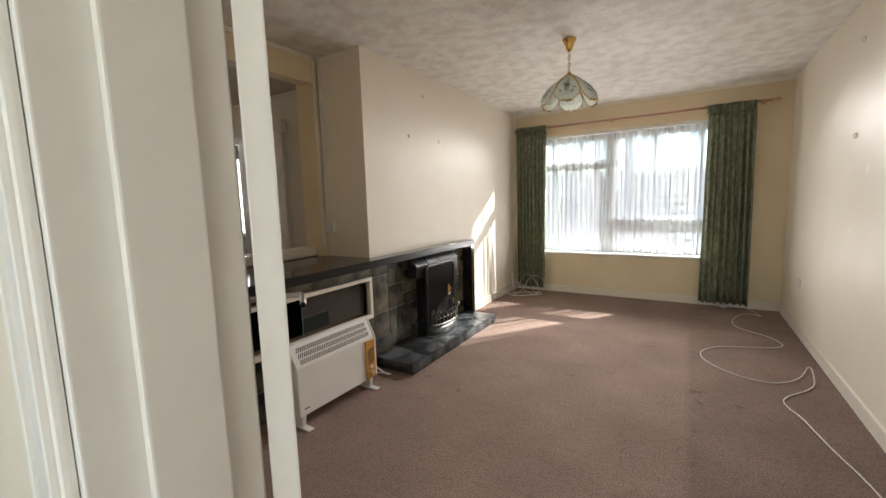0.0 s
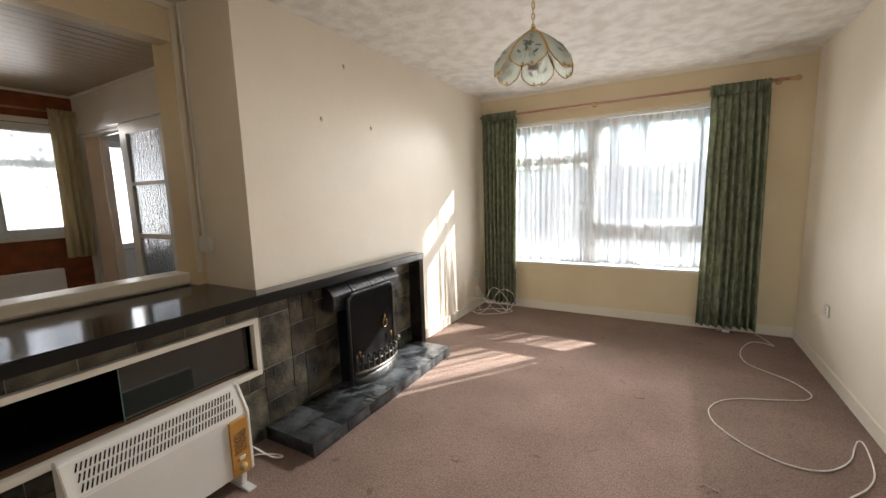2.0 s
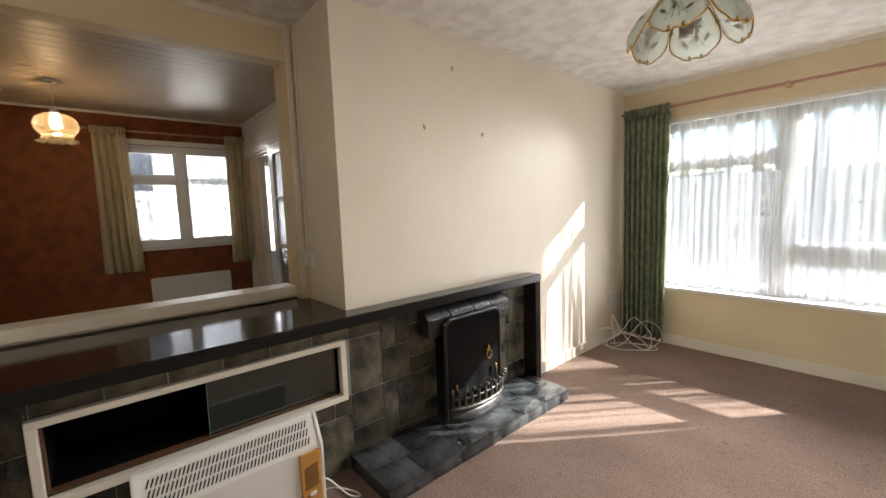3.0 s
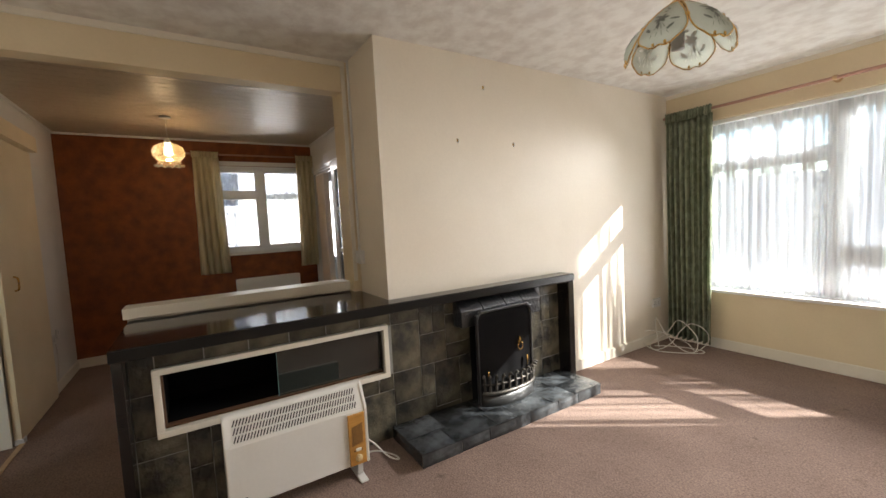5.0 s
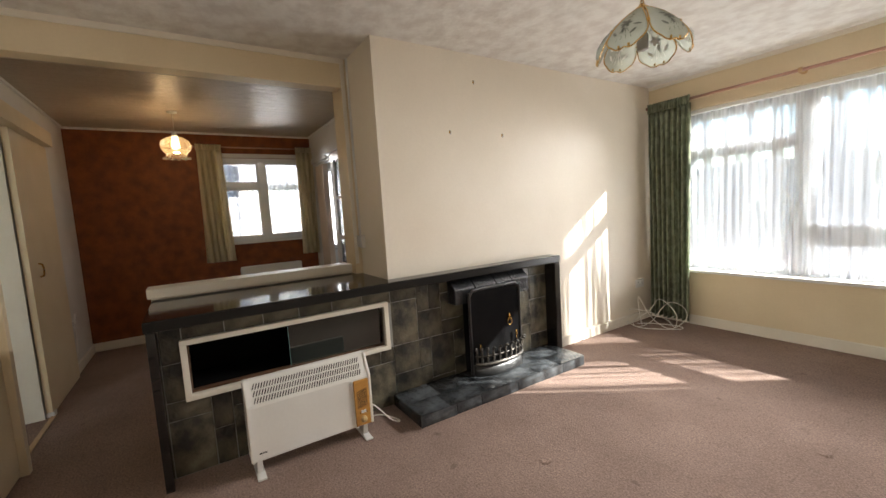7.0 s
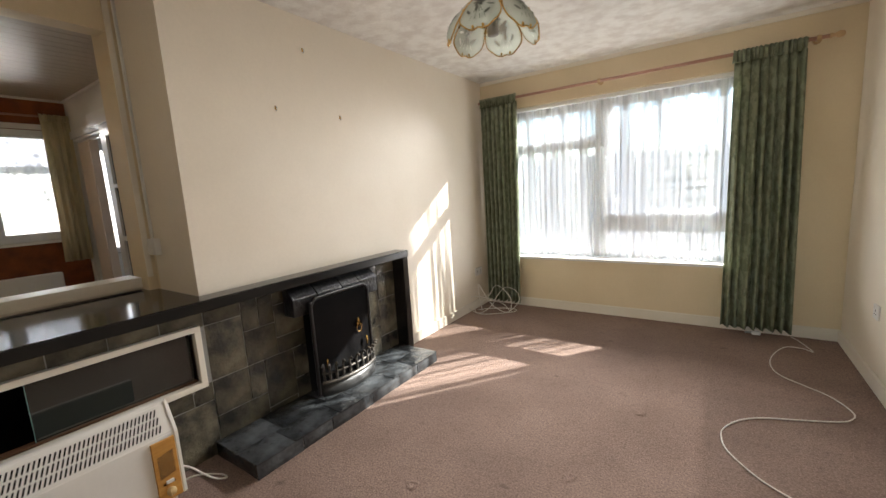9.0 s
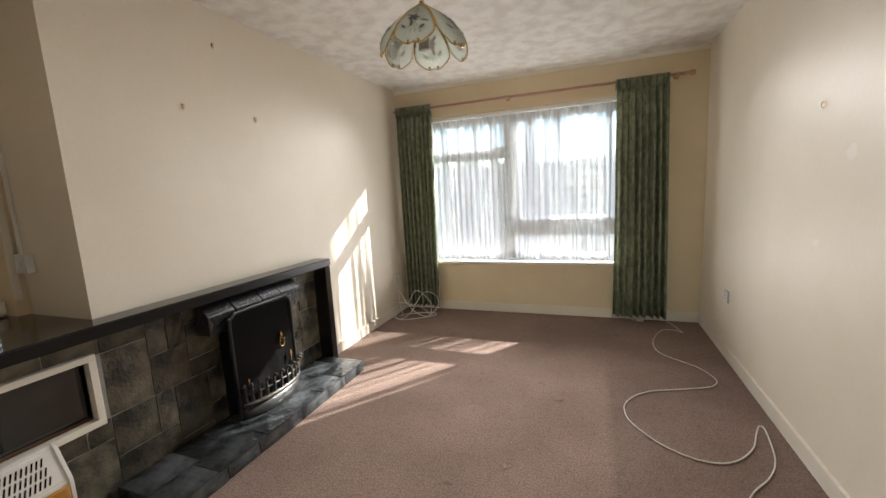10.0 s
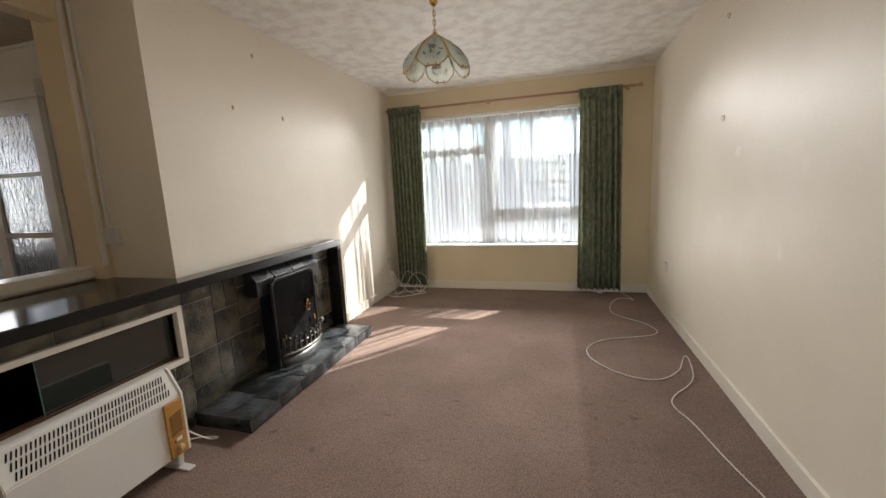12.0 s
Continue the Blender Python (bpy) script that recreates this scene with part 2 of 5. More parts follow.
def glass(name, color, rough, bump=0.0, scale=30.0, stretch=(1, 1, 1)):
    m = bpy.data.materials.new(name)
    m.use_nodes = True
    nt = m.node_tree
    b = shader_of(m)
    b.inputs["Base Color"].default_value = (*color, 1)
    b.inputs["Transmission Weight"].default_value = 1.0
    b.inputs["Roughness"].default_value = rough
    b.inputs["IOR"].default_value = 1.45
    if bump:
        co = nt.nodes.new("ShaderNodeTexCoord")
        mp = nt.nodes.new("ShaderNodeMapping")
        mp.inputs["Scale"].default_value = stretch
        n = nt.nodes.new("ShaderNodeTexNoise")
        n.inputs["Scale"].default_value, n.inputs["Detail"].default_value = scale, 2
        bp = nt.nodes.new("ShaderNodeBump")
        bp.inputs["Strength"].default_value, bp.inputs["Distance"].default_value = bump, 0.02
        nt.links.new(co.outputs["Object"], mp.inputs["Vector"])
        nt.links.new(mp.outputs["Vector"], n.inputs["Vector"])
        nt.links.new(n.outputs["Fac"], bp.inputs["Height"])
        nt.links.new(bp.outputs["Normal"], b.inputs["Normal"])
    return m


def thin_glass(name):
    """Clear float glass: light goes straight through, and its face shines a little."""
    m = bpy.data.materials.new(name)
    m.use_nodes = True
    nt = m.node_tree
    clear_part = nt.nodes.new("ShaderNodeBsdfTransparent")
    clear_part.inputs["Color"].default_value = (0.96, 0.98, 0.97, 1)
    shine = nt.nodes.new("ShaderNodeBsdfGlossy")
    shine.inputs["Roughness"].default_value = 0.02
    mx = nt.nodes.new("ShaderNodeMixShader")
    mx.inputs["Fac"].default_value = 0.045
    nt.links.new(clear_part.outputs["BSDF"], mx.inputs[1])
    nt.links.new(shine.outputs["BSDF"], mx.inputs[2])
    nt.links.new(mx.outputs["Shader"], nt.nodes["Material Output"].inputs["Surface"])
    return m


PANE = thin_glass("window_glass")
FROST = glass("frosted_glass", (0.95, 0.97, 0.97), 0.5)
RIPPLE = glass("rippled_glass", (0.46, 0.475, 0.49), 0.14, 0.8, 26, (1, 1, 0.6))
SMOKE = material("smoked_glass", (0.030, 0.036, 0.032), 0.04, second=(0.026, 0.031, 0.028), scale=3, bump=0.0, spec=1.0)


# ---- mesh helpers ----
PLACE = {}


def box(bm, x0, x1, y0, y1, z0, z1, bevel=0.0):
    v = bmesh.ops.create_cube(bm, size=1.0)["verts"]
    bmesh.ops.scale(bm, vec=(x1 - x0, y1 - y0, z1 - z0), verts=v)
    bmesh.ops.translate(bm, vec=((x0 + x1) / 2, (y0 + y1) / 2, (z0 + z1) / 2), verts=v)
    if bevel:
        edges = list({e for q in v for e in q.link_edges})
        bmesh.ops.bevel(bm, geom=edges, offset=bevel, segments=2, affect="EDGES", profile=0.6)
    return bm


def boxes(*rows, bevel=0.0):
    bm = bmesh.new()
    for r in rows:
        box(bm, *r, bevel=bevel)
    return bm


def rod(bm, a, b, r0, r1=None, n=12):
    a, b = Vector(a), Vector(b)
    d = b - a
    m = Matrix.Translation((a + b) / 2) @ d.to_track_quat("Z", "Y").to_matrix().to_4x4()
    bmesh.ops.create_cone(bm, cap_ends=True, segments=n, radius1=r0, radius2=r0 if r1 is None else r1, depth=d.length, matrix=m)
    return bm


def lathe(bm, cx, cy, profile, n=24, wave=None):
    """A turned form about a vertical axis; profile: rows of radius, height."""
    rings = []
    for r, z in profile:
        ring = []
        for i in range(n):
            a = 2 * math.pi * i / n
            rr, zz = (r, z) if wave is None else wave(r, z, a)
            ring.append(bm.verts.new((cx + rr * math.cos(a), cy + rr * math.sin(a), zz)))
        rings.append(ring)
    for p, q in zip(rings, rings[1:]):
        for i in range(n):
            bm.faces.new((p[i], p[(i + 1) % n], q[(i + 1) % n], q[i]))
    return bm


def tube(points, r, n=8, closed=False):
    """A round strand along a smooth line through points."""
    pts = [Vector(p) for p in points]
    line = []
    count = len(pts)
    for i in range(count if closed else count - 1):
        if closed:
            p0, p1, p2, p3 = pts[i - 1], pts[i], pts[(i + 1) % count], pts[(i + 2) % count]
        else:
            p0, p1, p2, p3 = pts[max(i - 1, 0)], pts[i], pts[i + 1], pts[min(i + 2, count - 1)]
        for k in range(6):
            t = k / 6
            line.append(0.5 * ((2 * p1) + (p2 - p0) * t + (2 * p0 - 5 * p1 + 4 * p2 - p3) * t * t + (3 * p1 - p0 - 3 * p2 + p3) * t ** 3))
    if not closed:
        line.append(pts[-1])
    bm = bmesh.new()
    rings = []
    total = len(line)
    for i, p in enumerate(line):
        d = line[(i + 1) % total] - line[i - 1] if closed else line[min(i + 1, total - 1)] - line[max(i - 1, 0)]
        d = d.normalized() if d.length > 1e-9 else Vector((1, 0, 0))
        side = d.cross(Vector((0, 0, 1)))
        side = side.normalized() if side.length > 1e-3 else Vector((1, 0, 0))
        up = side.cross(d)
        rings.append([bm.verts.new(p + r * (math.cos(2 * math.pi * k / n) * side + math.sin(2 * math.pi * k / n) * up)) for k in range(n)])
    for i in range(total if closed else total - 1):
        p, q = rings[i], rings[(i + 1) % total]
        for k in range(n):
            bm.faces.new((p[k], p[(k + 1) % n], q[(k + 1) % n], q[k]))
    return bm


def finish(bm, name, mat, smooth):
    bmesh.ops.recalc_face_normals(bm, faces=bm.faces)
    me = bpy.data.meshes.new(name)
    bm.to_mesh(me)
    bm.free()
    me.materials.append(mat)
    if smooth:
        me.polygons.foreach_set("use_smooth", [True] * len(me.polygons))
    return me


def part(name, bm, mat, parent, label="", smooth=False):
    ob = new(name, finish(bm, name, mat, smooth))
    ob.parent = parent
    ob.matrix_parent_inverse = Matrix.Translation(-PLACE.get(parent, Vector((0, 0, 0))))
    return tagged(ob, label)


def thing(name, base, label, category, group=""):
    ob = new(name)
    ob.location = base
    ob.empty_display_size = 0.05
    PLACE[ob] = Vector(base)
    return tagged(ob, label, category, group)


def solid(name, bm, mat, label, category, group="", smooth=False):
    return tagged(new(name, finish(bm, name, mat, smooth)), label, category, group)


def structure(name, bm, mat, label="", category=""):
    return tagged(new(name, finish(bm, name, mat, False)), label, category, "", "structure")


def pierced(axis, u0, u1, z0, z1, d0, d1, holes):
    """A slab along 'x' or 'y' with rectangular holes (u0, u1, z0, z1) through it, as one joined mesh."""
    us = sorted({u0, u1, *[h for q in holes for h in q[:2]]})
    zs = sorted({z0, z1, *[h for q in holes for h in q[2:]]})
    us = [u for u in us if u0 <= u <= u1]
    zs = [z for z in zs if z0 <= z <= z1]
    cells = {(i, j) for i in range(len(us) - 1) for j in range(len(zs) - 1)
             if not any(q[0] < (us[i] + us[i + 1]) / 2 < q[1] and q[2] < (zs[j] + zs[j + 1]) / 2 < q[3] for q in holes)}
    bm = bmesh.new()
    made = {}

    def v(i, j, k):
        if (i, j, k) not in made:
            d = (d0, d1)[k]
            made[i, j, k] = bm.verts.new((us[i], d, zs[j]) if axis == "x" else (d, us[i], zs[j]))
        return made[i, j, k]
    for i, j in cells:
        for k in (0, 1):
            bm.faces.new((v(i, j, k), v(i + 1, j, k), v(i + 1, j + 1, k), v(i, j + 1, k)))
        for di, dj, a, c in ((-1, 0, (i, j), (i, j + 1)), (1, 0, (i + 1, j), (i + 1, j + 1)), (0, -1, (i, j), (i + 1, j)), (0, 1, (i, j + 1), (i + 1, j + 1))):
            if (i + di, j + dj) not in cells:
                bm.faces.new((v(*a, 0), v(*c, 0), v(*c, 1), v(*a, 1)))
    return bm


# ---- the plan ----
XC, XR, YW, ZC = -2.034, 0.992, 5.797, 2.467      # chimney wall, far side wall, window wall, ceiling
XD, YD, ZD = -5.31, 3.07, 2.445                   # dining end wall, dining side wall, dining ceiling
YS, YH = 0.56, 0.385                              # entrance wall: room face, hall face
XB = -2.50                                        # face of the beam and jamb between the rooms

structure("floor", boxes((-5.45, 1.2, 0.385, 3.2, -0.1, 0), (-2.2, 1.2, 3.2, 6.0, -0.1, 0)), CARPET, "worn mauve-brown carpet with dents from furniture", "floor")
structure("hall_floor", boxes((-5.45, 1.2, -1.4, 0.381, -0.1, 0)), CARPET, "mauve-brown hall carpet", "floor")
structure("kitchen_floor", boxes((-5.45, -2.7, 3.204, 5.1, -0.1, 0)), WHITEWALL, "pale kitchen floor", "floor")
structure("ceiling", boxes((XB - 0.002, 1.2, 0.3, 6.1, ZC, ZC + 0.2)), CEILING, "white textured ceiling with swirled paper", "ceiling")
structure("hall_ceiling", boxes((-5.6, 1.2, -1.5, 0.296, ZC, ZC + 0.2), (-5.6, XB - 0.006, 0.3, 0.5, ZC, ZC + 0.2)), WHITEWALL, "white hall ceiling", "ceiling")
bm = bmesh.new()
n = 26
for i in range(n):
    a, b = XD + (-2.62 - XD) * i / n, XD + (-2.62 - XD) * (i + 1) / n
    box(bm, a + 0.0015, b - 0.0015, 0.45, YD + 0.05, ZD, ZD + 0.02, bevel=0.003)
box(bm, XD - 0.2, -2.62, YS - 0.1, YD + 0.1, ZD + 0.012, ZD + 0.2)
structure("dining_ceiling", bm, BOARDS, "satin beige boarded ceiling with fine joints", "ceiling")
structure("kitchen_ceiling", boxes((-5.7, -2.7, YD + 0.11, 5.2, 2.4, 2.6)), WHITEWALL, "white kitchen ceiling", "ceiling")

# window wall with its opening
WX0, WX1, WZ0, WZ1 = -1.72, 0.42, 0.565, 2.14
structure("wall_window", pierced("x", -2.6, 1.2, 0, ZC, YW, YW + 0.26, [(WX0, WX1, WZ0 - 0.03, WZ1)]), BUFF, "buff painted wall round a wide window", "wall")
structure("wall_side", boxes((XR, XR + 0.2, -1.4, YW, 0, ZC)), CREAM, "plain cream painted wall with small marks", "wall")
structure("chimney_breast", boxes((-2.48, XC, 2.632, YW, 0, ZC)), CREAM, "cream painted chimney breast above the fireplace", "wall")
structure("wall_partition", boxes((-2.70, XB, 2.581, 2.632, 0, ZC), (-2.7, -2.482, 2.632, 3.07, 0, ZC)), BUFF, "cream jamb beside the opening to the dining room", "wall")
structure("beam", boxes((-2.615, XB, YS, 2.580, 2.262, ZC + 0.05)), BUFF, "buff painted beam between the two rooms", "beam")
structure("beam_bead", boxes((XB, XB + 0.012, YS, 2.61, ZC - 0.035, ZC), (XB, XB + 0.008, 2.583, 2.610, 0.95, ZC - 0.037)), TRIM, "thin cream bead along the beam", "trim")

structure("ceiling_bead", boxes((XC, XR, YW - 0.014, YW, ZC - 0.036, ZC), bevel=0.004), TRIM, "thin cream bead where wall meets ceiling", "trim")

# entrance wall: the door from the hall, the sliding door's opening
DX0, DX1, DZ = -0.372, 0.385, 2.03
SX0, SX1 = -3.47, -2.66
structure("wall_entrance", pierced("x", SX1, XR, 0, ZC, YH, YS, [(DX0 - 0.028, DX1 + 0.028, 0, DZ + 0.028)]), CREAM, "pale painted wall with two doorways", "wall")
structure("wall_dining", pierced("x", XD, SX1, 0, ZC, YH, 0.512, [(SX0, SX1, 0, 2.08)]), WHITEWALL, "pale wall with a sliding doorway", "wall")
# this wall's opening and its pane are unseen, added to admit light
structure("wall_hall", pierced("x", -5.6, 1.2, 0, ZC, -1.6, -1.4, [(-1.3, 0.9, 0.1, 2.4)]), CREAM, "cream hall wall", "wall")

structure("wall_hall_side", boxes((-3.62, -3.487, -1.4, YH - 0.002, 0, ZC)), CREAM, "cream hall side wall", "wall")
structure("added_hall_pane", boxes((-1.3, 0.9, -1.46, -1.455, 0.1, 2.4)), PANE, "unseen hall window, added to let light into the hall", "window")

# dining end wall with its window
EY0, EY1, EZ0, EZ1 = 1.90, 2.99, 1.08, 2.15
structure("wall_rust", pierced("y", YH, YD + 0.1, 0, ZD + 0.1, XD - 0.25, XD, [(EY0, EY1, EZ0, EZ1)]), RUST, "rust-brown mottled wallpaper feature wall", "wall")
KX0, KX1, KZ = -5.245, -3.62, 2.06
structure("wall_kitchen", pierced("x", XD, -2.7, 0, ZD + 0.1, YD, YD + 0.1, [(KX0, KX1, 0, KZ)]), WHITEWALL, "white wall with the kitchen doorway", "wall")
structure("kitchen_walls", boxes((-5.7, -5.4, YD + 0.1, 3.25, 0, 2.4), (-5.7, -5.4, 4.15, 5.1, 0, 2.4), (-5.7, -5.4, 3.25, 4.15, 2.05, 2.4), (-5.7, -2.7, 5.1, 5.3, 0, 2.4), (-2.9, -2.7, YD + 0.1, 5.1, 0, 2.4)), WHITEWALL, "white kitchen walls", "wall")

# skirting
SK = 0.095


def skirting(x0, x1, y0, y1):
    bm = boxes((x0, x1, y0, y1, 0, SK))
    top = [e for e in bm.edges if all(abs(v.co.z - SK) < 1e-4 for v in e.verts)]
    bmesh.ops.bevel(bm, geom=top, offset=0.006, segments=2, affect="EDGES")
    return structure("baseboard", bm, TRIM, "cream gloss skirting board", "baseboard")


skirting(XC, XR, YW - 0.016, YW)
skirting(XR - 0.016, XR, YS, YW - 0.017)
skirting(XC, XC + 0.016, 4.19, YW - 0.017)
skirting(XD, XD + 0.016, 0.512, YD)
skirting(XD + 0.017, -4.39, 0.512, 0.528)
skirting(DX1 + 0.08, XR - 0.017, YS, YS + 0.016)
skirting(-1.8, DX0 - 0.08, YS, YS + 0.016)

# dents that furniture feet pressed into the pile, with raised rims
for i, (x, y) in enumerate(((0.194, 3.25), (0.185, 3.11), (0.154, 3.265), (0.145, 4.69), (0.674, 3.14), (-0.62, 2.62), (-0.35, 3.35), (-0.95, 2.95), (-0.15, 4.05))):
    dent_rim = lathe(bmesh.new(), 0, 0, [(0.008, 0.0012), (0.014, 0.0035), (0.020, 0.0055), (0.028, 0.0035), (0.036, -0.0005)], 14, lambda r, z, a: (r * (1 + 0.22 * math.sin(a + 1.3 * i) + 0.1 * math.sin(3 * a + i)), z * (0.75 + 0.45 * math.sin(a + i))))
    bmesh.ops.transform(dent_rim, matrix=pose(x, y, 0, 0, 0, 40 * i), verts=dent_rim.verts)
    structure("carpet_dent", dent_rim, CARPET, "small pressed dent in the carpet", "carpet mark")

# ---- outside ----
structure("ground", boxes((-400, 400, -400, 400, -0.5, -0.3)), material("garden_ground", (0.22, 0.22, 0.17), 0.9, second=(0.15, 0.16, 0.11), scale=2, grain=40, bump=0.6), "pale sunlit garden ground outside", "ground")
STONE = material("grey_garden_stone", (0.50, 0.51, 0.53), 0.85, second=(0.36, 0.37, 0.39), scale=4, grain=30, bump=0.6, vary=0.2)
garden = thing("garden_wall", (-1, 9.8, -0.3), "rough grey stone garden wall behind the net", "garden wall")
# the core's dark grey carries the shade between the stones
part("core", boxes((-7, 6, 9.88, 10.1, -0.3, 1.72)), material("dark_joint_shade", (0.15, 0.15, 0.15), 0.9, bump=0.4), garden, "open joints, darkened to stand in for their shade")
rnd = random.Random(5)
stones = bmesh.new()
z = -0.3
while z < 1.75:
    h = rnd.uniform(0.13, 0.24)
    x = -7 + rnd.uniform(0, 0.2)
    while x < 6:
        w = rnd.uniform(0.22, 0.6)
        d = rnd.uniform(0, 0.05)
        box(stones, x, x + w - 0.035, 9.78 + d, 9.95, z, z + h - rnd.choice((0.015, 0.03, 0.055)))
        x += w
    z += h
tagged(part("stones", stones, STONE, garden), "rough grey stones", "", "", "stuff")
shed = thing("outbuilding", (-7.6, 0.6, -0.3), "pale rendered outbuilding beyond the dining window", "outbuilding")
part("wall", boxes((-9.0, -7.4, -3.0, 2.35, -0.3, 2.9)), material("pale_render", (0.42, 0.44, 0.50), 0.8, grain=40, bump=0.3), shed)
part("roof", boxes((-9.2, -7.2, -3.2, 2.5, 2.9, 3.0)), MORTAR, shed)
part("canopy", boxes((-8.6, -7.2, 2.352, 6.5, 1.96, 2.9)), material("lilac_white_boards", (0.50, 0.51, 0.58), 0.7, grain=40, bump=0.1), shed, "pale boarded canopy beside the wall")
white_render = material("white_render", (0.78, 0.77, 0.74), 0.8, second=(0.72, 0.71, 0.68), grain=40, bump=0.3)
far_wall = thing("boundary_wall", (-11.2, 4.0, -0.3), "sunlit white rendered wall across the yard", "garden wall")
part("wall", boxes((-11.4, -11.15, -2, 12, -0.3, 3.2)), white_render, far_wall)
part("coping", boxes((-11.45, -11.1, -2, 12, 3.2, 3.28), bevel=0.01), MORTAR, far_wall)


# ---- windows ----
def window(name, label, along, u0, u1, z0, z1, near, far, mullions, bars, sill):
    """A white plastic window; along: 'x' or 'y', the axis it runs on; near, far: the depth of its frame; bars: rows of u0, u1, z0, z1."""
    def b(bm, ua, ub, za, zb, na=near, nb=far, bevel=0.004):
        lo, hi = min(na, nb), max(na, nb)
        return box(bm, ua, ub, lo, hi, za, zb, bevel) if along == "x" else box(bm, lo, hi, ua, ub, za, zb, bevel)
    mid = (near + far) / 2
    base = ((u0 + u1) / 2, mid, z0) if along == "x" else (mid, (u0 + u1) / 2, z0)
    w = thing(name, base, label, "window")
    w["kind"] = "structure"
    f = 0.055
    fr = bmesh.new()
    b(fr, u0, u1, z0, z0 + f)
    b(fr, u0, u1, z1 - f, z1)
    b(fr, u0, u0 + f, z0 + f, z1 - f)
    b(fr, u1 - f, u1, z0 + f, z1 - f)
    part("window_frame", fr, UPVC, w)
    for a, c in mullions:
        part("mullion", b(bmesh.new(), a, c, z0 + f, z1 - f), UPVC, w)
    for ua, ub, za, zb in bars:
        part("transom", b(bmesh.new(), ua, ub, za, zb), UPVC, w)
    edges = [u0 + f] + [q for m in mullions for q in m] + [u1 - f]
    for ua, ub in zip(edges[::2], edges[1::2]):
        cuts = [z0 + f]
        for p, q, za, zb in bars:
            if p < (ua + ub) / 2 < q:
                cuts += [za, zb]
        cuts.append(z1 - f)
        for za, zb in zip(cuts[::2], cuts[1::2]):
            bead = bmesh.new()
            e = 0.022
            n2 = near + (far - near) * 0.25
            b(bead, ua, ub, za, za + e, n2, far, 0.003)
            b(bead, ua, ub, zb - e, zb, n2, far, 0.003)
            b(bead, ua, ua + e, za + e, zb - e, n2, far, 0.003)
            b(bead, ub - e, ub, za + e, zb - e, n2, far, 0.003)
            sash = part("sash", bead, UPVC, w)
            pane = part("pane", b(bmesh.new(), ua + 0.01, ub - 0.01, za + 0.01, zb - 0.01, mid - 0.003, mid + 0.003, 0), PANE, sash)
    part("window_sill", box(bmesh.new(), *sill, bevel=0.006), WHITE, w, "white gloss sill board")
    return w


window("window_1", "wide white window with net behind green curtains", "x", WX0, WX1, WZ0, WZ1 - 0.035, YW + 0.11, YW + 0.17, [(-0.825, -0.70)],
       [(WX0, -0.825, 1.685, 1.765), (-0.70, WX1, 0.915, 1.01)], (WX0 - 0.03, WX1 + 0.03, YW - 0.03, YW + 0.12, WZ0 - 0.03, WZ0))
structure("net_track", boxes((WX0, WX1, YW + 0.03, YW + 0.11, WZ1 - 0.035, WZ1 - 0.004)), WHITE, "white boxed head of the window with a net track", "trim")
window("window_2", "small white window in the rust wall", "y", EY0, EY1, EZ0, EZ1, XD - 0.04, XD - 0.10, [(2.385, 2.465)],
       [(EY0, 2.385, 1.765, 1.83)], (XD - 0.05, XD + 0.035, EY0 - 0.02, EY1 + 0.02, EZ0 - 0.03, EZ0))
structure("window_trim", boxes((XD, XD + 0.012, EY0 - 0.02, EY1 + 0.02, EZ1, EZ1 + 0.05)), WHITE, "white strip over the dining window", "trim")


# ---- cloth hangings ----
def hanging(bm, u0, u1, b0, b1, depth, z0, z1, folds, amp, seed, along="x", rows=14, per=10, ruffle=0.0, hem=0.0):
    """A gathered sheet from u0..u1 at the top to b0..b1 at the foot, with folds that wander as they fall."""
    r = random.Random(seed)
    n = folds * per
    shift = [r.uniform(-0.35, 0.35) for _ in range(folds + 2)]
    size = [r.uniform(0.6, 1.25) for _ in range(folds + 2)]
    grid = []
    for j in range(rows + 1):
        t = j / rows
        row = []
        for i in range(n + 1):
            s = i / n
            k = s * folds
            f = int(k)
            w = k - f
            sz = size[f] * (1 - w) + size[f + 1] * w
            sh = shift[f] * (1 - w) + shift[f + 1] * w
            pinch = 0.45 + 0.55 * min(1, t * 5)
            wave = math.sin(2 * math.pi * (k + sh * (0.4 + 0.8 * t))) + 0.35 * math.sin(2 * math.pi * 2 * k + 3 * t + sh)
            off = amp * sz * pinch * wave
            u = (u0 + (u1 - u0) * s) * (1 - t) + (b0 + (b1 - b0) * s) * t + 0.25 * amp * math.cos(2 * math.pi * k + 2 * t)
            z = z1 + (z0 - z1) * t
            if j == 0:
                z += ruffle * (0.5 + 0.5 * math.sin(2 * math.pi * k * 2 + sh * 5))
            if j == rows:
                z += hem * math.sin(2 * math.pi * k + sh)
            row.append(bm.verts.new((u, depth + off, z) if along == "x" else (depth + off, u, z)))
        grid.append(row)
    for p, q in zip(grid, grid[1:]):
        for i in range(n):
            bm.faces.new((p[i], p[i + 1], q[i + 1], q[i]))
    return bm


def thicken(ob, t):
    s = ob.modifiers.new("thickness", "SOLIDIFY")
    s.thickness = t
    return ob


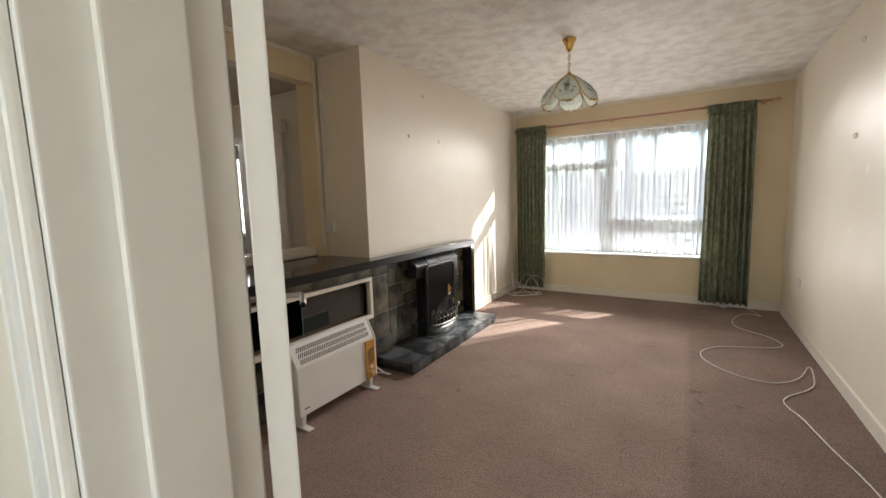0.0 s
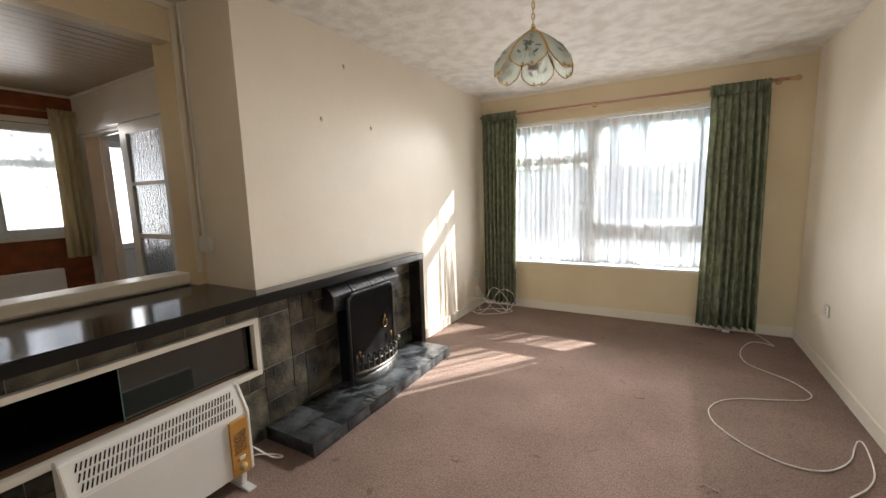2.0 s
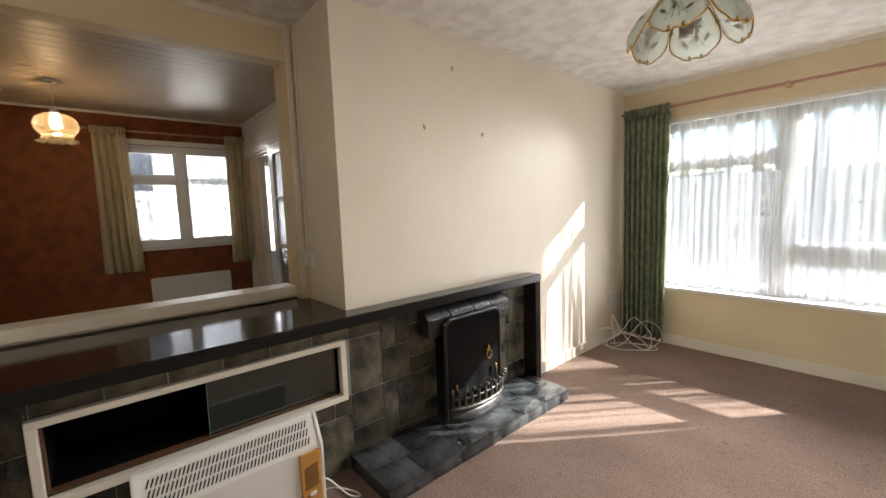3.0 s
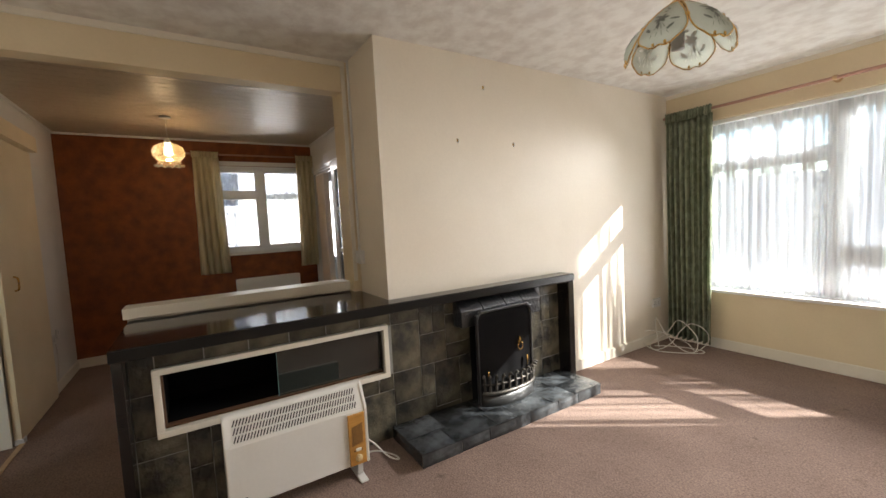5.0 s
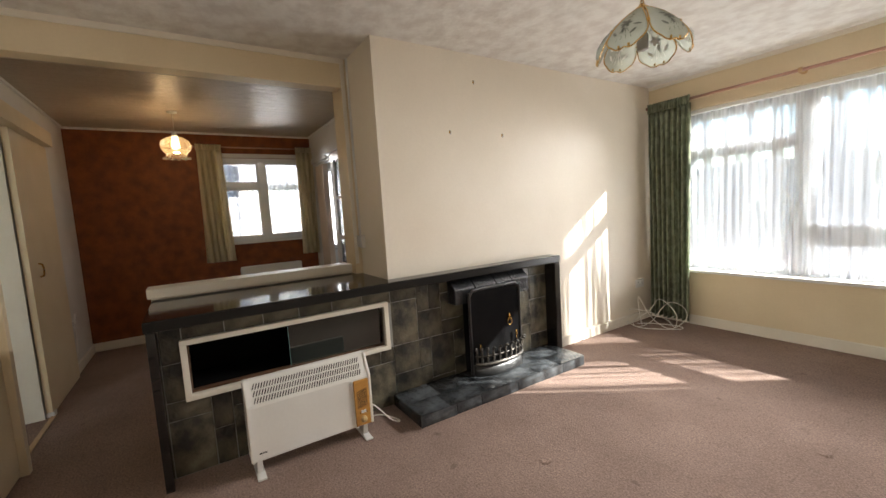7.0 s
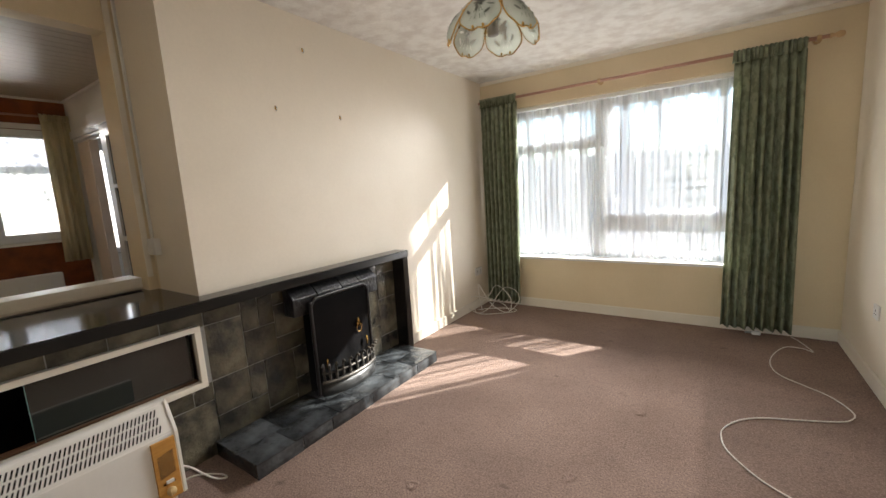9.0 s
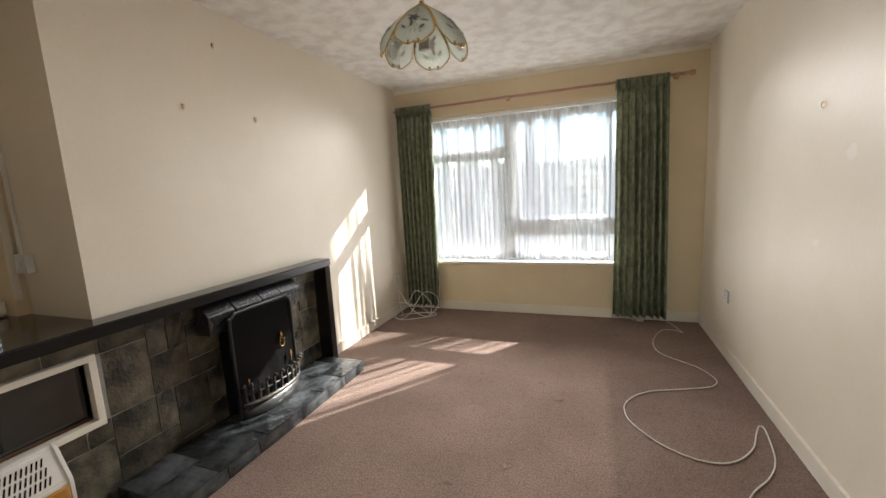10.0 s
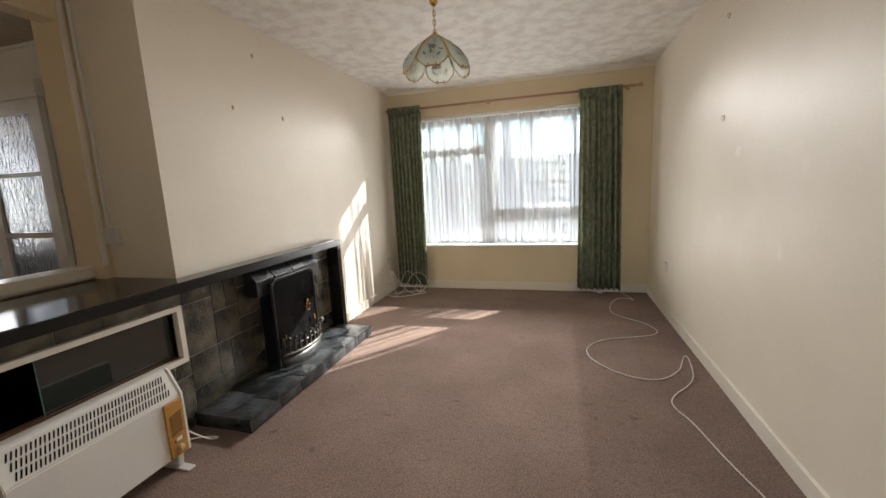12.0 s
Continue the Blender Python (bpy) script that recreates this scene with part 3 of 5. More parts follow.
def curtain(label, cat, mat, u0, u1, b0, b1, depth, z0, z1, folds, amp, seed, along="x", head=0.085):
    c = thing("curtain", ((u0 + u1) / 2, depth, z0) if along == "x" else (depth, (u0 + u1) / 2, z0), label, cat)
    thicken(part("drape", hanging(bmesh.new(), u0, u1, b0, b1, depth, z0, z1 - head * 0.8, folds, amp, seed, along, 16, 12, 0, 0.004), mat, c, "", True), 0.003)
    thicken(part("heading", hanging(bmesh.new(), u0 - 0.004, u1 + 0.004, u0, u1, depth - (0.012 if along == "x" else -0.012), z1 - head, z1, folds * 2, amp * 0.55, seed + 9, along, 5, 8, 0.012), mat, c, "gathered pencil-pleat heading", True), 0.003)
    return c


curtain("green damask curtain drawn back to the wall", "curtain", GREEN, -1.985, -1.570, -1.96, -1.580, 5.695, 0.055, 2.262, 8, 0.034, 3)
curtain("green damask curtain hanging beside the window", "curtain", GREEN, 0.242, 0.665, 0.232, 0.695, 5.695, 0.055, 2.25, 8, 0.034, 11)
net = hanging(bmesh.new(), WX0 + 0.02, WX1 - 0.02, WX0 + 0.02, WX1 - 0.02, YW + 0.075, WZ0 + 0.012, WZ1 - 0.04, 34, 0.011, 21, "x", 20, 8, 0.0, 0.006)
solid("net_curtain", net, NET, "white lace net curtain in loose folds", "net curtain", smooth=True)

pole = thing("curtain_pole", (-0.6, 5.72, 2.24), "pinkish wooden curtain pole with turned end", "curtain pole")
part("pole", rod(bmesh.new(), (-2.02, 5.722, 2.238), (0.80, 5.722, 2.243), 0.0135, n=16), POLEWOOD, pole, "", True)
bm = lathe(bmesh.new(), 0, 0, [(0.0, 0.0), (0.017, 0.0), (0.017, 0.012), (0.013, 0.016), (0.013, 0.03), (0.022, 0.045), (0.024, 0.06), (0.018, 0.078), (0.0, 0.085)], 16)
bmesh.ops.transform(bm, matrix=pose(0.79, 5.722, 2.243, 0, 90, 0), verts=bm.verts)
part("finial", bm, OAK, pole, "pale turned pine finial", True)
for x in (-0.757, 0.735, -1.98):
    bm = rod(bmesh.new(), (x, 5.722, 2.241), (x, YW, 2.241), 0.011)
    rod(bm, (x - 0.012, 5.722, 2.241), (x + 0.012, 5.722, 2.241), 0.021, n=16)
    rod(bm, (x, YW - 0.012, 2.241), (x, YW, 2.241), 0.026, n=16)
    part("bracket", bm, OAK, pole)


# ---- fireplace wall ----
TX = -2.012                                     # slate face
FY0, FY1, FZ0, FZ1 = 3.19, 3.66, 0.085, 0.64     # fire opening
CY0, CY1, CZ0, CZ1 = 1.452, 2.566, 0.434, 0.702  # display niche
fp = thing("fireplace_surround", (-2.2, 2.7, 0), "slate-tiled fireplace wall running on as a low sideboard", "fireplace")
for r in ((-2.58, TX - 0.012, 1.335, CY0, 0, 0.815), (-2.58, TX - 0.012, CY0, CY1, 0, CZ0), (-2.58, TX - 0.012, CY0, CY1, CZ1, 0.815), (-2.58, -2.40, CY0, CY1, CZ0, CZ1), (-2.58, TX - 0.012, CY1, 2.62, 0, 0.815),
          (-2.034, TX - 0.012, 2.62, FY0, 0, 0.815), (-2.034, TX - 0.012, FY1, 4.12, 0, 0.815), (-2.034, TX - 0.012, FY0, FY1, FZ1, 0.815)):
    part("backing", boxes(r), MORTAR, fp, "dark mortar between the slates")
part("upright", boxes((XC - 0.0, -1.905, 4.12, 4.18, 0.0, 0.814), bevel=0.003), BLACKWOOD, fp, "black gloss end upright")
part("end_panel", boxes((-2.60, -1.905, 1.297, 1.335, 0.0, 0.814), bevel=0.003), BLACKWOOD, fp, "black gloss end panel")
wt = thing("worktop", (-2.2, 2.7, 0.815), "polished black timber mantel shelf and sideboard top", "mantel shelf")
bm = bmesh.new()
f0 = bm.faces.new([bm.verts.new((x, y, 0.815)) for x, y in ((-2.60, 1.29), (-1.902, 1.29), (-1.902, 4.183), (XC + 0.0005, 4.183), (XC + 0.0005, 2.6315), (-2.60, 2.6315))])
ex = bmesh.ops.extrude_face_region(bm, geom=[f0])["geom"]
bmesh.ops.translate(bm, vec=(0, 0, 0.057), verts=[g for g in ex if isinstance(g, bmesh.types.BMVert)])
bmesh.ops.bevel(bm, geom=bm.edges[:], offset=0.004, segments=2, affect="EDGES")
part("board", bm, BLACKWOOD, wt)
part("edge_strip", boxes((-1.904, -1.8985, 1.291, 4.182, 0.819, 0.868), bevel=0.001), material("black_edge_paint", (0.007, 0.0065, 0.006), 0.3, spec=0.3, grain=40, bump=0.05), wt, "black painted front edge")

niche = thing("display_niche", (-2.1, 2.0, CZ0), "white-framed display niche with sliding smoked glass", "display niche")
bm = bmesh.new()
for r in ((CY0 - 0.03, CY1 + 0.03, CZ0 - 0.03, CZ0), (CY0 - 0.03, CY1 + 0.03, CZ1, CZ1 + 0.028), (CY0 - 0.03, CY0, CZ0, CZ1), (CY1, CY1 + 0.03, CZ0, CZ1)):
    box(bm, -2.07, TX + 0.024, *r, bevel=0.003)
part("frame", bm, TRIM, niche, "cream gloss timber frame")
# niche lining is blackened: the recess's shade is put into its colour
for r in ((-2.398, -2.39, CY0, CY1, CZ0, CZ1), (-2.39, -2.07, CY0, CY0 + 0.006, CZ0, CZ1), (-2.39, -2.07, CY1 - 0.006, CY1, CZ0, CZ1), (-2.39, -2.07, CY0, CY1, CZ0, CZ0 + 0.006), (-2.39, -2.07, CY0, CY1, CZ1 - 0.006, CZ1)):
    part("lining", boxes(r), DARK, niche, "interior board coloured near-black for the shade in the niche")
part("glass_edge", boxes((-2.049, -2.044, 1.961, 1.964, CZ0 + 0.008, CZ1 - 0.004)), material("teal_glass_edge", (0.16, 0.30, 0.30), 0.1), niche, "teal edge of the sliding glass")
part("runner", boxes((-2.07, -2.03, CY0, CY1, CZ0, CZ0 + 0.008), (-2.07, -2.03, CY0, CY0 + 0.008, CZ0, CZ1)), material("brown_runner", (0.16, 0.08, 0.04), 0.5), niche, "brown glass runner")
part("glass_panel", boxes((-2.050, -2.045, 1.965, CY1 - 0.008, CZ0 + 0.008, CZ1 - 0.004)), SMOKE, niche, "smoked sliding glass")
part("glass_panel", boxes((-2.062, -2.057, 1.99, CY1 - 0.03, CZ0 + 0.008, CZ1 - 0.004)), SMOKE, niche, "smoked sliding glass")

# ledge and low wall behind the sideboard
structure("half_wall", boxes((-2.72, -2.602, 1.285, 2.578, 0, 0.882)), CREAM, "low cream wall behind the sideboard", "wall")
solid("ledge", boxes((-2.745, -2.575, 1.268, 2.578, 0.884, 0.945), bevel=0.004), TRIM, "cream gloss ledge capping the low wall", "ledge")

# hood
hood = thing("fire_hood", (-1.95, 3.44, 0.64), "black slate-faced hood over the fire opening", "fire hood")
for i in range(4):
    a, b = 3.085 + i * 0.182 + (0.02 if i == 2 else 0), 3.085 + (i + 1) * 0.182 - 0.003 + (0.02 if i == 1 else 0)
    bm = bmesh.new()
    drop = 0.0 if i in (1, 2) else -0.006
    prof = [(TX + 0.004, 0.808 + drop), (-1.975, 0.806 + drop), (-1.900 + drop, 0.738), (-1.902 + drop, 0.628), (TX + 0.004, 0.628)]
    f0 = bm.faces.new([bm.verts.new((x, a, z)) for x, z in prof])
    ex = bmesh.ops.extrude_face_region(bm, geom=[f0])["geom"]
    bmesh.ops.translate(bm, vec=(0, b - a, 0), verts=[g for g in ex if isinstance(g, bmesh.types.BMVert)])
    bmesh.ops.bevel(bm, geom=bm.edges[:], offset=0.004, segments=1, affect="EDGES")
    part("slate", bm, material("hood_slate", (0.022, 0.023, 0.025), 0.3, second=(0.014, 0.014, 0.016), scale=14, grain=40, bump=0.8) if i == 0 else bpy.data.materials["hood_slate"], hood)

# the fire itself
fire = thing("open_fire", (-1.95, 3.425, FZ0), "black cast-iron open fire with curved basket front", "fireplace insert")
part("fire_back", boxes((-2.034, -2.027, FY0 - 0.02, FY1 + 0.02, 0.01, FZ1 + 0.01)), DARK, fire, "sooty back plate")


def arch(y0, y1, z0, z1, r, x, n=8):
    pts = [(x, y0, z0), (x, y0, z1 - r)]
    pts += [(x, y0 + r - r * math.cos(math.pi / 2 * i / n), z1 - r + r * math.sin(math.pi / 2 * i / n)) for i in range(1, n + 1)]
    pts += [(x, y1 - r + r * math.sin(math.pi / 2 * i / n), z1 - r + r * math.cos(math.pi / 2 * i / n)) for i in range(n + 1)]
    return pts + [(x, y1, z0)]


def plate(points, depth):
    bm = bmesh.new()
    f0 = bm.faces.new([bm.verts.new(p) for p in points])
    ex = bmesh.ops.extrude_face_region(bm, geom=[f0])["geom"]
    bmesh.ops.translate(bm, vec=depth, verts=[g for g in ex if isinstance(g, bmesh.types.BMVert)])
    return bm


BLACKGLASS = material("black_enamel", (0.006, 0.006, 0.007), 0.25, second=(0.009, 0.009, 0.009), scale=4, grain=30, bump=0.02, spec=0.08)
part("screen", plate(arch(3.18, 3.665, 0.088, 0.722, 0.06, -1.885), (0.012, 0, 0)), BLACKGLASS, fire, "black enamelled screen")
part("rim", tube([p for p in arch(3.18, 3.665, 0.096, 0.722, 0.06, -1.874, 5)], 0.011), IRON, fire, "", True)
bm = bmesh.new()
PEWTER = material("worn_pewter_iron", (0.13, 0.115, 0.095), 0.4, 0.5, second=(0.06, 0.055, 0.05), scale=30, grain=90, bump=0.2)
for i in range(11):
    a = -1.15 + 2.3 * i / 10
    y = 3.425 + 0.215 * math.sin(a) / math.sin(1.15)
    x = -1.885 + 0.095 * math.cos(a)
    out = Vector((math.cos(a), math.sin(a) * 0.6, 0)).normalized()
    base = Vector((x, y, 0.175))
    finger = tube([base, base + out * 0.012 + Vector((0, 0, 0.05)), base + out * 0.006 + Vector((0, 0, 0.095)), base + out * 0.022 + Vector((0, 0, 0.125)), base + out * 0.04 + Vector((0, 0, 0.118))], 0.008, 6)
    part("basket_bar", finger, PEWTER, fire, "", True)
for z, r in ((0.175, 0.013), (0.235, 0.006)):
    part("basket_rail", tube([(-1.885 + 0.098 * math.cos(-1.25 + 2.5 * i / 10), 3.425 + 0.222 * math.sin(-1.25 + 2.5 * i / 10) / math.sin(1.15), z) for i in range(11)], r), PEWTER, fire, "", True)
bm = bmesh.new()
prev = None
for i in range(17):
    a = -1.3 + 2.6 * i / 16
    y = 3.425 + 0.235 * math.sin(a) / math.sin(1.3)
    x = -1.885 + 0.105 * math.cos(a)
    col = [bm.verts.new((x - 0.02 * s, y, 0.087 + 0.078 * s)) for s in (0, 0.5, 1)]
    if prev:
        for p, q in ((0, 1), (1, 2)):
            bm.faces.new((prev[p], col[p], col[q], prev[q]))
    prev = col
thicken(part("ash_cover", bm, material("worn_grey_iron", (0.05, 0.05, 0.05), 0.4, 0.3, grain=60, bump=0.2), fire, "worn grey curved ash cover", True), 0.006)
kb = lathe(bmesh.new(), 0, 0, [(0, 0), (0.013, 0), (0.016, 0.005), (0.006, 0.01), (0.006, 0.02), (0.012, 0.027), (0.0, 0.034)], 14)
bmesh.ops.transform(kb, matrix=pose(-1.873, 3.55, 0.455, 0, 90, 0), verts=kb.verts)
knob = part("knob", kb, BRASS, fire, "brass knob", True)
part("ring", tube([(-1.862, 3.55 + 0.022 * math.sin(2 * math.pi * i / 10), 0.428 + 0.026 * math.cos(2 * math.pi * i / 10)) for i in range(10)], 0.0035, 6, True), BRASS, knob, "brass ring pull", True)
part("finial", lathe(bmesh.new(), -1.865, 3.55, [(0, 0.462), (0.007, 0.466), (0.011, 0.476), (0.005, 0.49), (0.0, 0.503)], 10), BRASS, knob, "", True)
for y, z in ((3.60, 0.29), (3.245, 0.25)):
    part("pin", lathe(bmesh.new(), -1.85, y, [(0, z), (0.006, z), (0.006, z + 0.03), (0.011, z + 0.04), (0.005, z + 0.05), (0.008, z + 0.06), (0, z + 0.068)], 10), BRASS, fire, "small brass finial", True)

# ---- heater ----
HX, HY0, HY1 = -1.765, 1.683, 2.338
heater = thing("convector_heater", (-1.82, 2.01, 0), "white electric convector heater with orange control panel", "heater")
prof = [(-1.868, 0.075), (HX, 0.075), (HX, 0.372), (HX - 0.062, 0.488), (HX - 0.072, 0.494), (-1.868, 0.494)]
bm = bmesh.new()
f0 = bm.faces.new([bm.verts.new((x, HY0, z)) for x, z in prof])
ex = bmesh.ops.extrude_face_region(bm, geom=[f0])["geom"]
bmesh.ops.translate(bm, vec=(0, HY1 - HY0, 0), verts=[g for g in ex if isinstance(g, bmesh.types.BMVert)])
bmesh.ops.bevel(bm, geom=bm.edges[:], offset=0.005, segments=2, affect="EDGES")
casing = part("casing", bm, ENAMEL, heater)
slope = Vector((-0.062, 0, 0.116))
sl = slope.normalized()
nrm = Vector((sl.z, 0, -sl.x))
o0 = Vector((HX, 0, 0.372))


def on_slope(y, s, h):
    p = o0 + sl * s + nrm * h
    return (p.x, y, p.z)


slots = bmesh.new()
for row in range(3):
    s0 = 0.014 + row * 0.036
    for i in range(42):
        y = HY0 + 0.03 + i * 0.01385
        q = [on_slope(y, s0, 0.0012), on_slope(y + 0.0055, s0, 0.0012), on_slope(y + 0.0165, s0 + 0.028, 0.0012), on_slope(y + 0.011, s0 + 0.028, 0.0012)]
        up = [slots.verts.new(p) for p in q]
        dn = [slots.verts.new((p[0] - nrm.x * 0.004, p[1], p[2] - nrm.z * 0.004)) for p in q]
        slots.faces.new(up)
        for k in range(4):
            slots.faces.new((up[k], dn[k], dn[(k + 1) % 4], up[(k + 1) % 4]))
part("vent_grille", slots, DARK, casing, "dark slanted vent slots")
for y in (HY0, HY1):
    bm = bmesh.new()
    f0 = bm.faces.new([bm.verts.new((x + (0.006 if i in (1, 2, 3) else 0), y - 0.009, z)) for i, (x, z) in enumerate(prof)])
    ex = bmesh.ops.extrude_face_region(bm, geom=[f0])["geom"]
    bmesh.ops.translate(bm, vec=(0, 0.018, 0), verts=[g for g in ex if isinstance(g, bmesh.types.BMVert)])
    bmesh.ops.bevel(bm, geom=bm.edges[:], offset=0.004, segments=2, affect="EDGES")
    part("end_cap", bm, ENAMEL, heater)
panel = part("control_panel", boxes((HX, HX + 0.012, 2.238, 2.327, 0.082, 0.356), bevel=0.003), TEAK, heater, "orange wood-effect control panel")
slits = bmesh.new()
for i in range(18):
    z = 0.190 + 0.0058 * i
    rod(slits, (HX + 0.0122, 2.252, z), (HX + 0.0122, 2.313, z + 0.012), 0.0016, n=6)
part("vent", slits, material("brown_vent", (0.10, 0.05, 0.02), 0.6), panel, "brown slanted vent slits")
part("switch", boxes((HX + 0.012, HX + 0.018, 2.270, 2.300, 0.158, 0.174), bevel=0.002), PLASTIC, panel, "white rocker switch")
for y in (2.264, 2.303):
    part("switch_screw", rod(bmesh.new(), (HX + 0.0115, y, 0.160), (HX + 0.0145, y, 0.160), 0.0035, n=10), DARK, panel)
kb = lathe(bmesh.new(), 0, 0, [(0, 0), (0.02, 0), (0.021, 0.004), (0.017, 0.006), (0.015, 0.015), (0, 0.017)], 20)
box(kb, -0.0145, 0.0145, -0.003, 0.003, 0.015, 0.021)
bmesh.ops.transform(kb, matrix=pose(HX + 0.012, 2.284, 0.120, 25, 90, 0), verts=kb.verts)
part("dial", kb, material("amber_dial_plastic", (0.66, 0.47, 0.22), 0.3, bump=0.02), panel, "amber thermostat dial with a raised grip", True)
part("badge", boxes((HX, HX + 0.001, 1.715, 1.727, 0.113, 0.121), (HX, HX + 0.001, 1.730, 1.738, 0.113, 0.121), (HX, HX + 0.001, 1.741, 1.751, 0.113, 0.121)), DARK, heater, "small dark maker's mark")
for y in (1.712, 2.295):
    bm = boxes((-1.90, -1.712, y - 0.022, y + 0.022, 0.0, 0.014), (-1.85, -1.775, y - 0.014, y + 0.014, 0.012, 0.09))
    for v in bm.verts:
        if v.co.z < 0.02 and v.co.x > -1.75:
            v.co.z *= 0.6
        if v.co.z > 0.08:
            v.co.x = (v.co.x + 1.8125) * 1.3 - 1.8125
    bmesh.ops.bevel(bm, geom=bm.edges[:], offset=0.003, segments=2, affect="EDGES")
    part("foot", bm, PLASTIC, heater)
part("flex", tube([(-1.86, 2.34, 0.16), (-1.85, 2.40, 0.12), (-1.80, 2.47, 0.035), (-1.785, 2.525, 0.006), (-1.84, 2.52, 0.006), (-1.90, 2.44, 0.03), (-1.93, 2.36, 0.02), (-1.93, 2.28, 0.006)], 0.0042), CABLE, heater, "white mains flex", True)

# ---- ceiling light ----
LX, LY = -0.70, 3.45
lamp = thing("ceiling_light", (LX, LY, ZC), "petalled frosted-glass ceiling light with brass rims on a chain", "ceiling light")
part("ceiling_rose", lathe(bmesh.new(), LX, LY, [(0, ZC), (0.05, ZC), (0.05, ZC - 0.01), (0.044, ZC - 0.018), (0.028, ZC - 0.05), (0.024, ZC - 0.075), (0.012, ZC - 0.088), (0, ZC - 0.09)], 20), BRASS, lamp, "brass ceiling rose", True)
part("flex", rod(bmesh.new(), (LX, LY, ZC - 0.09), (LX, LY, 2.21), 0.004, n=8), CABLE, lamp)
zz = ZC - 0.088
k = 0
while zz > 2.235:
    a = 0 if k % 2 else math.pi / 2
    part("chain_link", tube([(LX + 0.009 * math.cos(t) * math.cos(a), LY + 0.009 * math.cos(t) * math.sin(a), zz - 0.016 + 0.017 * math.sin(t)) for t in (2 * math.pi * i / 8 for i in range(8))], 0.0024, 6, True), BRASS, lamp, "", True)
    zz -= 0.0265
    k += 1
part("crown", lathe(bmesh.new(), LX, LY, [(0.0, 2.232), (0.012, 2.23), (0.016, 2.222), (0.034, 2.208), (0.04, 2.20), (0.0, 2.195)], 18), BRASS, lamp, "brass crown", True)
part("bulb_holder", lathe(bmesh.new(), LX, LY, [(0.0, 2.195), (0.02, 2.195), (0.02, 2.09), (0.026, 2.088), (0.026, 2.02), (0.0, 2.018)], 16), material("grey_holder", (0.35, 0.33, 0.30), 0.5), lamp, "grey bulb holder", True)
PETAL = cloth("frosted_petal_glass", (0.68, 0.72, 0.64), (0.63, 0.67, 0.59), 6, 0.5)
shader_of(PETAL).inputs["Roughness"].default_value = 0.25
nt = PETAL.node_tree
clear = nt.nodes.new("ShaderNodeBsdfTransparent")
mixer = nt.nodes.new("ShaderNodeMixShader")
mixer.inputs["Fac"].default_value = 0.42
nt.links.new(nt.nodes["Material Output"].inputs["Surface"].links[0].from_socket, mixer.inputs[1])
nt.links.new(clear.outputs["BSDF"], mixer.inputs[2])
nt.links.new(mixer.outputs["Shader"], nt.nodes["Material Output"].inputs["Surface"])
PRINT = material("grey_flower_print", (0.13, 0.14, 0.12), 0.6)
PRINTW = material("white_flower_print", (0.80, 0.80, 0.76), 0.6)


